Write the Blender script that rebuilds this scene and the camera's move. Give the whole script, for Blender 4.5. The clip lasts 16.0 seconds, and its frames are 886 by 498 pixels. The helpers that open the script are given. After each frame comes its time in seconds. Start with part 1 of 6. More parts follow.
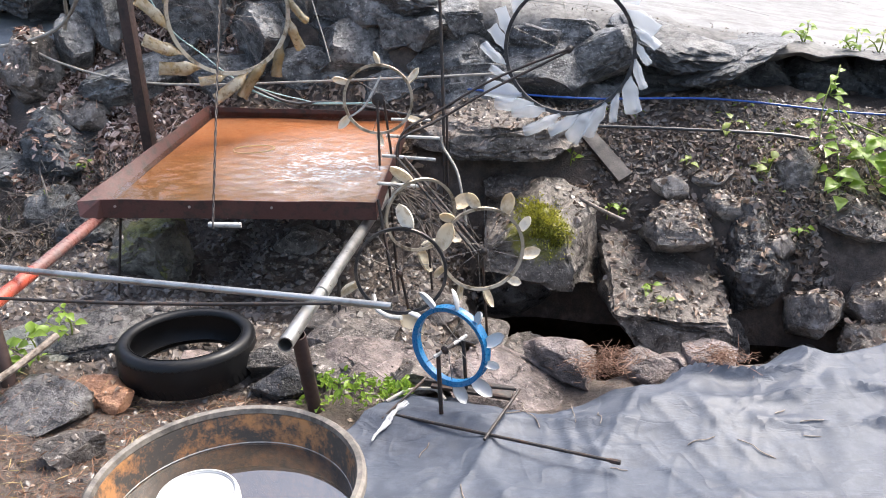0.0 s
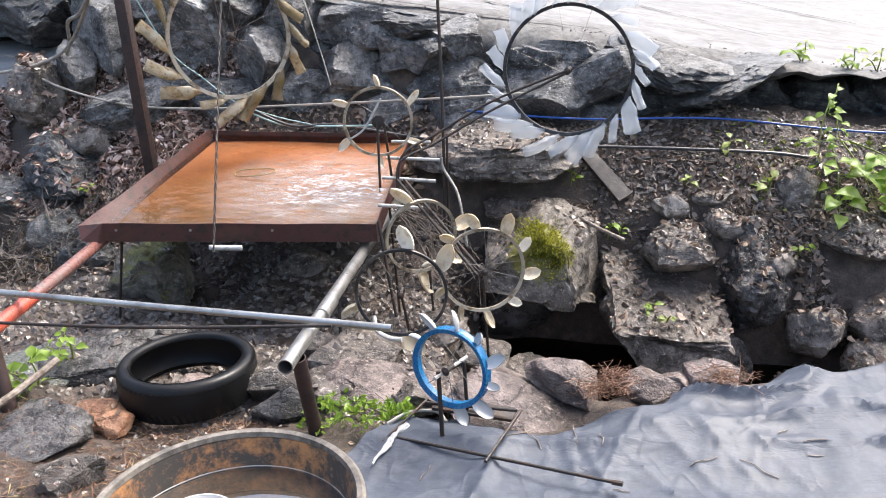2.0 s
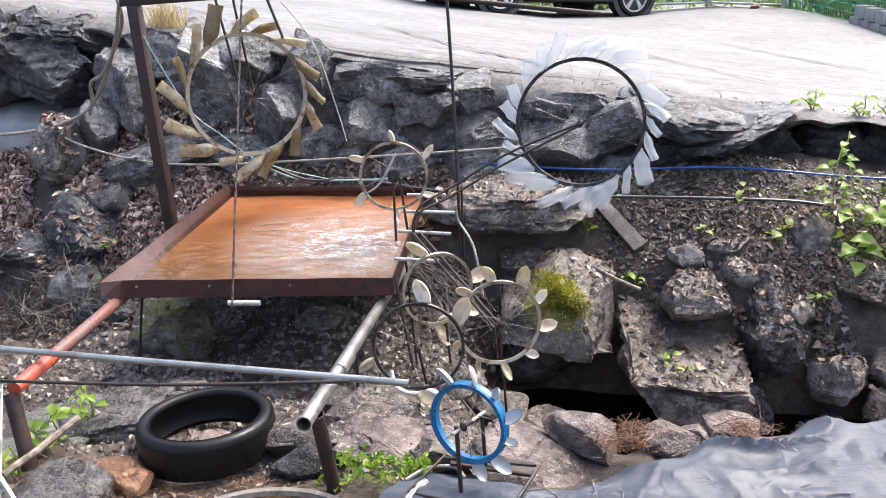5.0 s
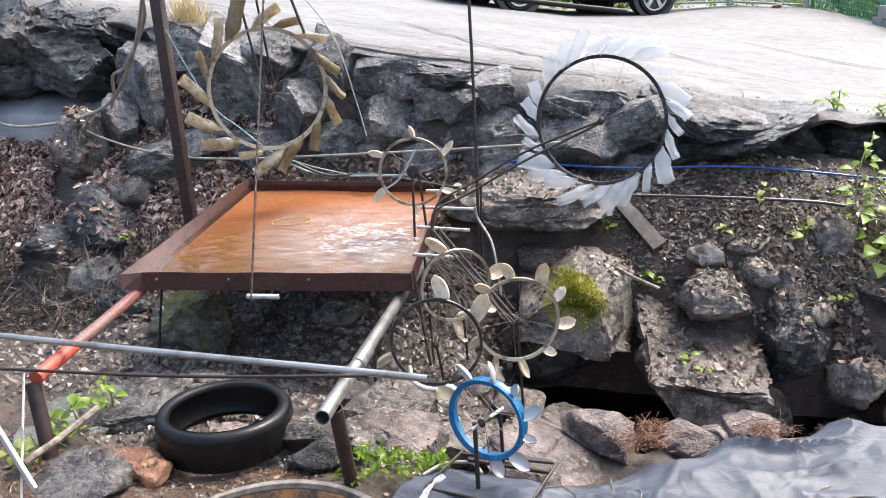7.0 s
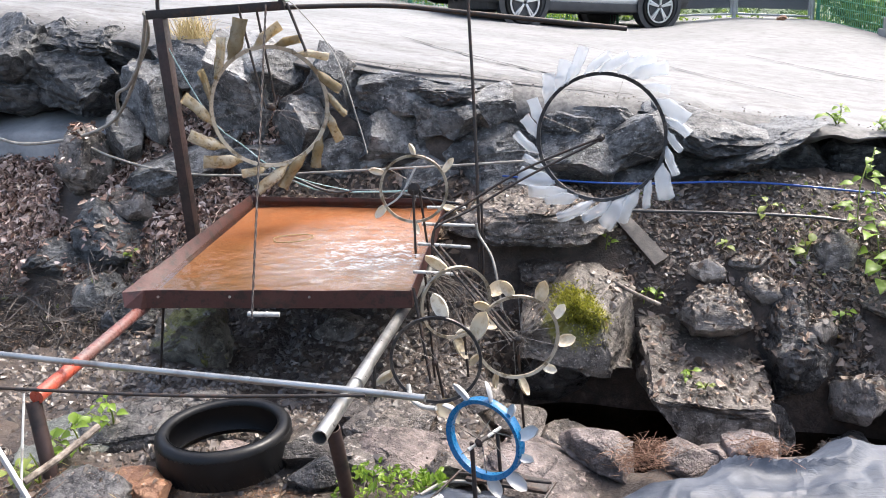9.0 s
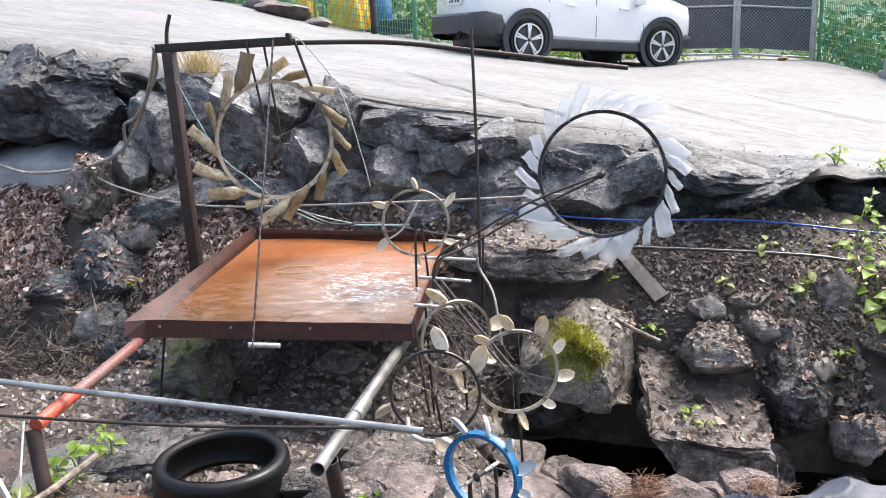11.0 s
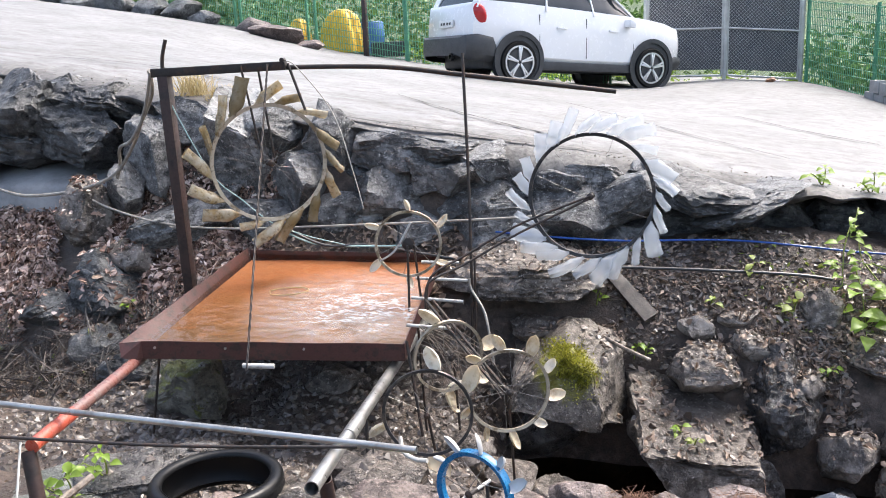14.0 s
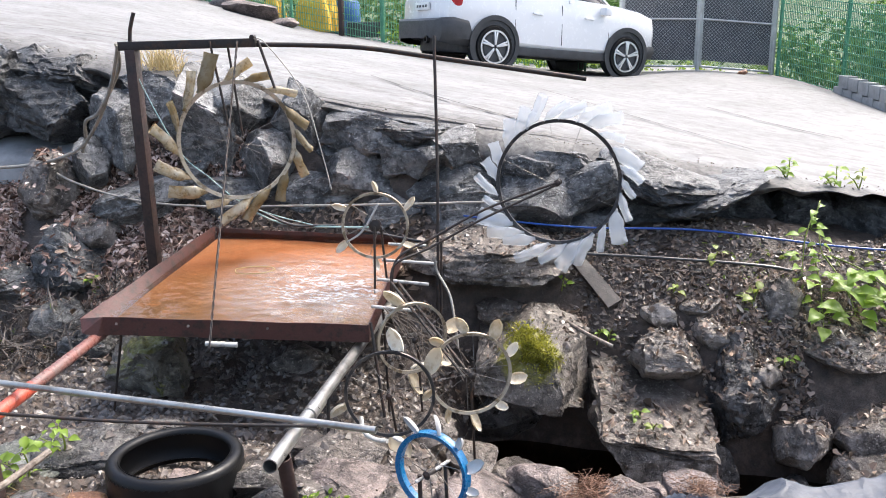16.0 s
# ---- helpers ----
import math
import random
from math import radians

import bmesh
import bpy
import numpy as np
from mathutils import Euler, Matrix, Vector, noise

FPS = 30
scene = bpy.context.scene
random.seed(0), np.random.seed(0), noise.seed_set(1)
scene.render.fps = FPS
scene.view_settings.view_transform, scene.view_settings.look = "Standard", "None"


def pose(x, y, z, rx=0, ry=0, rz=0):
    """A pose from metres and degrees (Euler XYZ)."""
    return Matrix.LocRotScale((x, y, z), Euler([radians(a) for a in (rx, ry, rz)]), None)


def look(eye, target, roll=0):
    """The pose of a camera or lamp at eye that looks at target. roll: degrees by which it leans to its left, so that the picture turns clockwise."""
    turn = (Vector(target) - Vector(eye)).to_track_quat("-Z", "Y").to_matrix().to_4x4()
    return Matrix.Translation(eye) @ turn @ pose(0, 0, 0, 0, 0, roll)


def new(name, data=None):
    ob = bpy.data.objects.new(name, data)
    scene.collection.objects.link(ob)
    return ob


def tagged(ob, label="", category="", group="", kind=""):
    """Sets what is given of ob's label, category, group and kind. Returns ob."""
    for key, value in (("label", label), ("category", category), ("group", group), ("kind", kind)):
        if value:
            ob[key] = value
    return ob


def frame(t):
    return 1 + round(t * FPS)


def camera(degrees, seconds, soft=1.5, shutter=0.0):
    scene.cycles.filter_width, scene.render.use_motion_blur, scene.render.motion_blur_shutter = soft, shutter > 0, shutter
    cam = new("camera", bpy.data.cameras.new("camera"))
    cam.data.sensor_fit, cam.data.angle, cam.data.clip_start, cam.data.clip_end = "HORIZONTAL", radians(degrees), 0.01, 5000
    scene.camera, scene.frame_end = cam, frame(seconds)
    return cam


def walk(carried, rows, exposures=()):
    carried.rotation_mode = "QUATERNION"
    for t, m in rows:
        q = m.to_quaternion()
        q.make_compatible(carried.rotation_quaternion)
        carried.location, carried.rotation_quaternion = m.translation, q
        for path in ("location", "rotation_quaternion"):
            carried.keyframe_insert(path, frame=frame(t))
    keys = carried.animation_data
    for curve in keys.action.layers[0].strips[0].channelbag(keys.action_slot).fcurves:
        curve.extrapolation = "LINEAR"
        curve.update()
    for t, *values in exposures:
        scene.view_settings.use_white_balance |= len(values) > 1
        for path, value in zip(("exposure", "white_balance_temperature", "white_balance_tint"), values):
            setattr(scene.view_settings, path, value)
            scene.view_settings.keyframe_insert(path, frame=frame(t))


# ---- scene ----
cam = camera(55.6, 16.0, soft=0.95)
PATH = [
    (0, (-0.109, 0.151, 1.615), (-0.321, 1.99, 0.857), -2.1),
    (0.5, (-0.11, 0.146, 1.615), (-0.324, 1.988, 0.866), -2.1),
    (1, (-0.103, 0.149, 1.625), (-0.322, 1.993, 0.884), -2.4),
    (1.5, (-0.091, 0.153, 1.634), (-0.311, 2.005, 0.911), -2.7),
    (2, (-0.098, 0.151, 1.616), (-0.317, 2.007, 0.905), -2.6),
    (2.5, (-0.093, 0.154, 1.628), (-0.315, 2.011, 0.92), -2.8),
    (3, (-0.094, 0.154, 1.661), (-0.321, 2.026, 0.994), -3.0),
    (3.5, (-0.094, 0.149, 1.676), (-0.324, 2.035, 1.052), -3.2),
    (4, (-0.095, 0.14, 1.669), (-0.331, 2.031, 1.061), -3.4),
    (6.5, (-0.108, 0.134, 1.641), (-0.392, 2.019, 1.037), -3.3),
    (7, (-0.114, 0.134, 1.645), (-0.404, 2.017, 1.037), -3.2),
    (7.5, (-0.111, 0.14, 1.654), (-0.405, 2.023, 1.047), -3.3),
    (8, (-0.105, 0.139, 1.661), (-0.402, 2.022, 1.057), -3.4),
    (8.5, (-0.097, 0.138, 1.67), (-0.4, 2.022, 1.071), -3.7),
    (9, (-0.077, 0.138, 1.674), (-0.385, 2.026, 1.092), -3.5),
    (9.5, (-0.059, 0.149, 1.675), (-0.374, 2.046, 1.123), -3.0),
    (10, (-0.068, 0.133, 1.682), (-0.388, 2.037, 1.159), -2.9),
    (12.5, (-0.063, 0.103, 1.678), (-0.358, 2.019, 1.184), -2.6),
    (13, (-0.048, 0.093, 1.682), (-0.342, 2.012, 1.202), -2.7),
    (13.5, (-0.041, 0.081, 1.686), (-0.336, 2.004, 1.222), -2.8),
    (14, (-0.056, 0.062, 1.698), (-0.351, 1.986, 1.239), -2.8),
    (14.5, (-0.07, 0.043, 1.691), (-0.358, 1.966, 1.221), -2.4),
    (15, (-0.042, 0.042, 1.682), (-0.317, 1.962, 1.196), -2.1),
    (15.5, (-0.027, 0.061, 1.69), (-0.275, 1.982, 1.193), -1.6),
    (16, (-0.025, 0.054, 1.696), (-0.255, 1.977, 1.197), -1.0),
]
walk(cam, [(t, look(eye, target, roll)) for t, eye, target, roll in PATH])

# ---- light: a bright hazy sky with a veiled sun ----
SUN_UP, SUN_ROUND = 58.0, 46.0
world = bpy.data.worlds.new("sky")
scene.world = world
world.use_nodes = True
wn = world.node_tree.nodes
sky = wn.new("ShaderNodeTexSky")
sky.sky_type, sky.sun_disc = "NISHITA", False
sky.sun_elevation, sky.sun_rotation = radians(SUN_UP), radians(SUN_ROUND)
sky.air_density, sky.dust_density, sky.ozone_density = 1.0, 5.5, 1.0
world.node_tree.links.new(sky.outputs[0], wn["Background"].inputs[0])
wn["Background"].inputs[1].default_value = 0.15
sun = new("sun", bpy.data.lights.new("sun", "SUN"))
sun.data.energy, sun.data.angle, sun.data.color = 1.5, radians(20), (1.0, 0.99, 0.975)
az, el = radians(SUN_ROUND), radians(SUN_UP)
sun.matrix_world = look((0, 0, 0), (-math.sin(az) * math.cos(el), -math.cos(az) * math.cos(el), -math.sin(el)))
scene.view_settings.exposure = 1.66

# ---- materials ----
class Nodes:
    """A small helper round one node material."""

    def __init__(self, name, rough=0.6, metal=0.0):
        self.m = bpy.data.materials.new(name)
        self.m.use_nodes = True
        self.t = self.m.node_tree
        self.b = self.t.nodes["Principled BSDF"]
        self.b.inputs["Roughness"].default_value = rough
        self.b.inputs["Metallic"].default_value = metal
        self.xyz = self.t.nodes.new("ShaderNodeTexCoord").outputs["Object"]

    def link(self, a, b):
        self.t.links.new(a, b)

    def world(self):
        self.xyz = self.t.nodes.new("ShaderNodeNewGeometry").outputs["Position"]
        return self

    def noise(self, scale, detail=4.0, rough=0.6, stretch=None, kind="ShaderNodeTexNoise"):
        n = self.t.nodes.new(kind)
        n.inputs["Scale"].default_value = scale
        if kind == "ShaderNodeTexNoise":
            n.inputs["Detail"].default_value, n.inputs["Roughness"].default_value = detail, rough
        src = self.xyz
        if stretch:
            mp = self.t.nodes.new("ShaderNodeMapping")
            mp.inputs["Scale"].default_value = stretch
            self.link(src, mp.inputs[0])
            src = mp.outputs[0]
        self.link(src, n.inputs["Vector"])
        return n.outputs["Fac"] if kind == "ShaderNodeTexNoise" else n.outputs["Distance"]

    def ramp(self, fac, stops):
        r = self.t.nodes.new("ShaderNodeValToRGB")
        el = r.color_ramp.elements
        while len(el) < len(stops):
            el.new(0.5)
        for e, (p, c) in zip(el, stops):
            e.position = p
            e.color = (c, c, c, 1) if isinstance(c, (int, float)) else (*c, 1)
        self.link(fac, r.inputs[0])
        return r.outputs[0]

    def mix(self, fac, a, b, how="MIX"):
        n = self.t.nodes.new("ShaderNodeMix")
        n.data_type, n.blend_type = "RGBA", how
        for sock, val in ((n.inputs[0], fac), (n.inputs[6], a), (n.inputs[7], b)):
            if isinstance(val, (int, float)):
                sock.default_value = val
            elif isinstance(val, tuple):
                sock.default_value = (*val, 1)
            else:
                self.link(val, sock)
        return n.outputs[2]

    def colour(self, c):
        if isinstance(c, tuple):
            self.b.inputs["Base Color"].default_value = (*c, 1)
        else:
            self.link(c, self.b.inputs["Base Color"])
        return self

    def gloss(self, fac, lo, hi):
        self.link(self.ramp(fac, [(0.3, lo), (0.7, hi)]), self.b.inputs["Roughness"])
        return self

    def bump(self, *layers):
        last = None
        for fac, strength, dist in layers:
            n = self.t.nodes.new("ShaderNodeBump")
            n.inputs["Strength"].default_value, n.inputs["Distance"].default_value = strength, dist
            self.link(fac, n.inputs["Height"])
            if last:
                self.link(last, n.inputs["Normal"])
            last = n.outputs[0]
        self.link(last, self.b.inputs["Normal"])
        return self

    def island(self):
        return self.t.nodes.new("ShaderNodeNewGeometry").outputs["Random Per Island"]

    def each(self):
        return self.t.nodes.new("ShaderNodeObjectInfo").outputs["Random"]


def rock_material(name, dark, mid, pale, moss=False, wet=(0.22, 0.62), dirt=.0):
    n = Nodes(name).world()
    big, fine, grain = n.noise(3.1, 6, .65), n.noise(19, 6, .7), n.noise(110, 3, .6)
    c = n.ramp(big, [(.3, dark), (.5, mid), (.72, pale)])
    c = n.mix(n.ramp(fine, [(.42, 0.0), (.62, 1.0)]), c, n.mix(.6, c, pale))
    c = n.mix(n.ramp(n.noise(7.5, 8, .75), [(.5, 0.0), (.56, .8)]), c, n.mix(.75, c, dark))
    c = n.mix(.5, c, n.ramp(n.each(), [(0, (.55, .55, .55)), (1, (1, 1, 1))]), "MULTIPLY")
    if dirt:
        lie = n.t.nodes.new("ShaderNodeSeparateXYZ")
        n.link(n.t.nodes.new("ShaderNodeNewGeometry").outputs["Normal"], lie.inputs[0])
        cover = n.mix(.6, n.ramp(lie.outputs[2], [(.1, 0.0), (.9, 1.0)]), n.noise(6.5, 7, .75))
        c = n.mix(n.ramp(cover, [(.46, 0.0), (.6, dirt)]), c, n.ramp(fine, [(.35, (.026, .019, .014)), (.65, (.12, .09, .068))]))
    if isinstance(moss, tuple):
        gap = n.t.nodes.new("ShaderNodeVectorMath")
        gap.operation = "DISTANCE"
        gap.inputs[1].default_value = moss[:3]
        n.link(n.xyz, gap.inputs[0])
        patch = n.mix(.42, n.ramp(gap.outputs["Value"], [(moss[3] * .3, 1.0), (moss[3] * 1.5, 0.0)]), n.noise(14, 6, .75))
        green = n.mix(n.noise(60, 4), (.1, .1, .012), (.38, .35, .035))
        c = n.mix(n.ramp(patch, [(.5, 0.0), (.58, .95)]), c, green)
    elif moss:
        up = n.t.nodes.new("ShaderNodeSeparateXYZ")
        n.link(n.t.nodes.new("ShaderNodeNewGeometry").outputs["Normal"], up.inputs[0])
        soft = n.mix(.5, n.ramp(up.outputs[2], [(0.0, 0.0), (.75, 1.0)]), n.ramp(n.noise(5, 5, .7), [(.38, 0.0), (.62, 1.0)]))
        green = n.mix(n.noise(40, 4), (.05, .055, .012), (.24, .23, .04))
        c = n.mix(n.ramp(soft, [(.5, 0.0), (.64, .95)]), c, green)
    damp = n.ramp(n.noise(2.3, 5, .6, (1, 1, .5)), [(.47, 0.0), (.6, .8)])
    c = n.mix(damp, c, n.mix(.35, dark, c))
    crack = n.ramp(n.noise(5.5, 7, .6, (1, 1, 1.8)), [(.475, 1.0), (.5, 0.0), (.525, 1.0)])
    c = n.mix(n.ramp(crack, [(.0, .7), (.6, 0.0)]), c, dark)
    spot = n.ramp(n.noise(46, 5, .75), [(.57, 0.0), (.64, .8)])
    c = n.mix(spot, c, pale)
    n.colour(c).gloss(n.mix(.5, big, fine), *wet)
    return n.bump((big, .5, .03), (crack, .6, .012), (fine, 1.0, .018), (grain, .8, .005)).m


M = {}
M["rock"] = rock_material("wet_rock", (.02, .0165, .0135), (.17, .143, .122), (.48, .43, .385), dirt=.62)
M["mossy"] = rock_material("mossy_rock", (.03, .026, .02), (.17, .15, .12), (.33, .3, .25), moss=True, dirt=.5)
M["moss_patch"] = rock_material("moss_patched_rock", (.03, .025, .02), (.17, .145, .12), (.42, .37, .32), moss=(-.07, 4.18, .06, .2), dirt=.35)
M["russet"] = rock_material("russet_rock", (.035, .025, .021), (.155, .115, .1), (.33, .265, .24))
M["ochre"] = rock_material("ochre_rock", (.12, .05, .025), (.33, .15, .075), (.42, .24, .14))
M["slate"] = rock_material("dark_wet_slate", (.012, .011, .011), (.052, .046, .044), (.2, .19, .18), wet=(.16, .42))
M["wet_wall"] = rock_material("soaked_wall_rock", (.009, .0095, .01), (.045, .046, .047), (.24, .24, .235), wet=(.22, .55))
M["pale_slab"] = rock_material("pale_green_slab", (.08, .085, .07), (.22, .225, .195), (.36, .36, .33))
M["wall"] = rock_material("wall_rock", (.015, .015, .0155), (.105, .105, .103), (.38, .378, .37))

n = Nodes("wet_soil").world()
a, b, c = n.noise(2.2, 5), n.noise(14, 7, .7), n.noise(75, 5, .7)
soil = n.ramp(b, [(.3, (.014, .0105, .0085)), (.5, (.066, .048, .037)), (.72, (.19, .145, .115))])
soil = n.mix(n.ramp(a, [(.4, 0.0), (.65, .7)]), soil, n.mix(b, (.028, .02, .016), (.085, .058, .042)))
n.colour(n.mix(n.ramp(c, [(.55, 0.0), (.68, .6)]), soil, (.12, .1, .083))).gloss(b, .3, .8).bump((b, .8, .03), (c, .8, .01))
M["soil"] = n.m

n = Nodes("worn_concrete").world()
a, b, c, d = n.noise(.7, 5, .6), n.noise(6, 6, .7), n.noise(60, 4, .7), n.noise(1.1, 6, .7)
pale = n.mix(n.ramp(a, [(.35, 0.0), (.65, 1.0)]), (.137, .137, .137), (.188, .188, .188))
pale = n.mix(n.ramp(d, [(.52, 0.0), (.66, .3)]), pale, (.095, .092, .088))
pale = n.mix(n.ramp(b, [(.53, 0.0), (.66, .45)]), pale, (.11, .104, .098))
pits = n.mix(1.0, n.ramp(n.noise(15, 5, .7, (.45, 1, 1)), [(.55, 0.0), (.63, 1.0)]), n.ramp(n.noise(1.5, 5, .65), [(.46, 0.0), (.6, .4)]), "MULTIPLY")
pale = n.mix(pits, pale, (.06, .057, .054))
sep = n.t.nodes.new("ShaderNodeSeparateXYZ")
n.link(n.xyz, sep.inputs[0])
lean_ = n.t.nodes.new("ShaderNodeMath")
lean_.operation = "MULTIPLY_ADD"
n.link(sep.outputs[0], lean_.inputs[0])
lean_.inputs[1].default_value = .15
n.link(sep.outputs[1], lean_.inputs[2])
strip = n.t.nodes.new("ShaderNodeMapRange")
strip.inputs[1].default_value, strip.inputs[2].default_value = 6.5, 5.25
n.link(lean_.outputs[0], strip.inputs[0])
wheel_way = n.t.nodes.new("ShaderNodeMapRange")
wheel_way.inputs[1].default_value, wheel_way.inputs[2].default_value = 10.5, 6.6
n.link(lean_.outputs[0], wheel_way.inputs[0])
track = n.mix(1.0, n.ramp(n.noise(2.6, 6, .7, (.3, 1.5, 1)), [(.45, 0.0), (.6, 1.0)]), n.ramp(n.noise(20, 5, .75, (.7, 1, 1)), [(.4, .15), (.58, 1.0)]), "MULTIPLY")
track = n.mix(1.0, track, n.mix(1.0, wheel_way.outputs[0], (.75, .75, .75), "MULTIPLY"), "MULTIPLY")
pale = n.mix(track, pale, (.068, .06, .053))
grit = n.ramp(n.mix(.5, strip.outputs[0], n.noise(4.5, 7, .75)), [(.46, 0.0), (.62, .85)])
pale = n.mix(grit, pale, n.ramp(n.noise(26, 6, .7), [(.35, (.03, .028, .026)), (.6, (.12, .114, .108))]))
n.colour(n.mix(n.ramp(c, [(.6, 0.0), (.7, .4)]), pale, (.08, .075, .07))).gloss(b, .6, .9).bump((b, .4, .015), (c, .5, .004))
M["concrete"] = n.m

n = Nodes("grey_footing").world()
b, c = n.noise(4, 6, .7), n.noise(50, 5, .7)
n.colour(n.ramp(b, [(.3, (.14, .142, .144)), (.55, (.28, .282, .282)), (.75, (.36, .36, .355))])).gloss(b, .4, .75).bump((b, .4, .02), (c, .5, .004))
M["footing"] = n.m
n = Nodes("crack_dirt", .9).world()
n.colour(n.ramp(n.noise(30, 5, .7), [(.35, (.012, .011, .01)), (.65, (.05, .046, .042))]))
M["crack"] = n.m


def metal(name, base, worn, rough=(.3, .6), metallic=0.0, scale=18.0, low=.5, high=.6, relief=1.0):
    n = Nodes(name, metal=metallic).world()
    a, b = n.noise(scale, 6, .7), n.noise(scale * 6, 4, .65)
    n.colour(n.mix(n.ramp(a, [(low, 0.0), (high, 1.0)]), n.mix(n.mix(.5, a, b), base, tuple(.7 * q for q in base)), n.mix(b, worn, tuple(.5 * q for q in worn))))
    return n.gloss(b, *rough).bump((a, .25 * relief, .004), (b, .3 * relief, .0015)).m


M["rust_paint"] = metal("red_oxide_paint", (.068, .022, .017), (.036, .017, .012), (.42, .7))
M["red_pipe"] = metal("faded_red_paint", (.2, .08, .065), (.2, .14, .125), (.18, .42), scale=9, low=.42, high=.6)
M["galv"] = metal("galvanised_steel", (.5, .49, .465), (.3, .28, .25), (.26, .4), .8, scale=5, low=.48, high=.66, relief=.04)
M["red_end"] = metal("bright_red_paint", (.46, .085, .05), (.3, .1, .075), (.2, .42), scale=12, low=.48, high=.66)
M["dark_steel"] = metal("rusty_dark_steel", (.03, .024, .021), (.065, .035, .022), (.4, .75), .2)
M["post"] = metal("weathered_brown_post", (.045, .024, .02), (.024, .016, .014), (.4, .7), scale=7)
M["rim_alloy"] = metal("tarnished_rim", (.43, .37, .28), (.2, .15, .09), (.25, .5), .25)
M["rim_dark"] = metal("dirty_dark_rim", (.035, .035, .037), (.12, .105, .09), (.35, .65), .3)
M["blue_rim"] = metal("blue_painted_rim", (.006, .13, .3), (.012, .22, .42), (.2, .4), 0.0, low=.55, high=.75)
M["spoke"] = metal("spoke_wire", (.3, .28, .26), (.13, .1, .08), (.3, .5), .8)
M["rung"] = metal("pale_pipe", (.5, .49, .46), (.3, .28, .25), (.3, .6))

n = Nodes("rust_bed").world()
a, b, c = n.noise(2.6, 5, .6), n.noise(12, 6, .7), n.noise(80, 4)
sep = n.t.nodes.new("ShaderNodeSeparateXYZ")
n.link(n.xyz, sep.inputs[0])
far = n.t.nodes.new("ShaderNodeMapRange")
far.inputs[1].default_value, far.inputs[2].default_value = 3.5, 4.7
n.link(sep.outputs[1], far.inputs[0])
silt = n.mix(.45, far.outputs[0], a)
bed = n.ramp(silt, [(.25, (.095, .06, .027)), (.5, (.2, .095, .034)), (.75, (.32, .138, .058))])
bed = n.mix(n.ramp(b, [(.52, 0.0), (.64, .5)]), bed, (.3, .15, .07))
n.colour(n.mix(n.ramp(c, [(.6, 0.0), (.7, .4)]), bed, (.16, .06, .025))).gloss(b, .4, .8).bump((b, .4, .006), (c, .4, .002))
M["rust_bed"] = n.m


def water_material(name, tint, wave, strength, rough=0.03, dist=0.02, sky_sheen=None, ior=1.33, murk=None):
    n = Nodes(name)
    t = n.t
    clear, shine, mixer, fr = (t.nodes.new(k) for k in ("ShaderNodeBsdfTransparent", "ShaderNodeBsdfGlossy", "ShaderNodeMixShader", "ShaderNodeFresnel"))
    clear.inputs[0].default_value = (*tint, 1)
    shine.inputs["Roughness"].default_value = rough
    fr.inputs[0].default_value = ior
    n.world()
    h1, h2 = n.noise(wave, 2, .45, (1, 1.35, 1)), n.noise(wave * 2.3, 2, .45)
    last = None
    for h, s in ((h1, strength), (h2, strength * .6)):
        bp = t.nodes.new("ShaderNodeBump")
        bp.inputs["Strength"].default_value, bp.inputs["Distance"].default_value = s, dist
        n.link(h, bp.inputs["Height"])
        if last:
            n.link(last, bp.inputs["Normal"])
        last = bp.outputs[0]
    n.link(last, shine.inputs["Normal"])
    n.link(last, fr.inputs["Normal"])
    n.link(fr.outputs[0], mixer.inputs[0])
    if murk:
        # silt hanging in the water
        silt_, mm = t.nodes.new("ShaderNodeBsdfDiffuse"), t.nodes.new("ShaderNodeMixShader")
        silt_.inputs[0].default_value, mm.inputs[0].default_value = (*murk, 1), .5
        n.link(clear.outputs[0], mm.inputs[1])
        n.link(silt_.outputs[0], mm.inputs[2])
        clear = mm
    n.link(clear.outputs[0], mixer.inputs[1])
    n.link(shine.outputs[0], mixer.inputs[2])
    last = mixer.outputs[0]
    if sky_sheen:
        # sky reflection painted as pale streaks on churned water where wheels splash the tray
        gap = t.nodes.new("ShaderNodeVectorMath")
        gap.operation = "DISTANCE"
        gap.inputs[1].default_value = sky_sheen
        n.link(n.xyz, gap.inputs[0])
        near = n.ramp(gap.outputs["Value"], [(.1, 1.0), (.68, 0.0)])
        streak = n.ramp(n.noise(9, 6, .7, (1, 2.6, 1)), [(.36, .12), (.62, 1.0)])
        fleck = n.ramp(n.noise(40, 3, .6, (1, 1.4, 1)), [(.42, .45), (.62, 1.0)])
        pale_sheen, mx = t.nodes.new("ShaderNodeBsdfDiffuse"), t.nodes.new("ShaderNodeMixShader")
        pale_sheen.inputs[0].default_value = (.52, .52, .52, 1)
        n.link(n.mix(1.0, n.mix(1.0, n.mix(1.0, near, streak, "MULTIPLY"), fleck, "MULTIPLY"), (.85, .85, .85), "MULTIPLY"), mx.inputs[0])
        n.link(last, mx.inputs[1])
        n.link(pale_sheen.outputs[0], mx.inputs[2])
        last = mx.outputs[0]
    n.link(last, t.nodes["Material Output"].inputs[0])
    t.nodes.remove(n.b)
    return n.m


M["tray_water"] = water_material("running_water", (.93, .84, .74), 11, .22, sky_sheen=(-1.1, 4.12, .46), ior=1.4)
M["stream"] = water_material("stream_water", (.25, .2, .15), 9, .25, .03)
M["still_water"] = water_material("still_brown_water", (.5, .4, .3), 5, .03, .01, ior=3.0, murk=(.085, .062, .045))

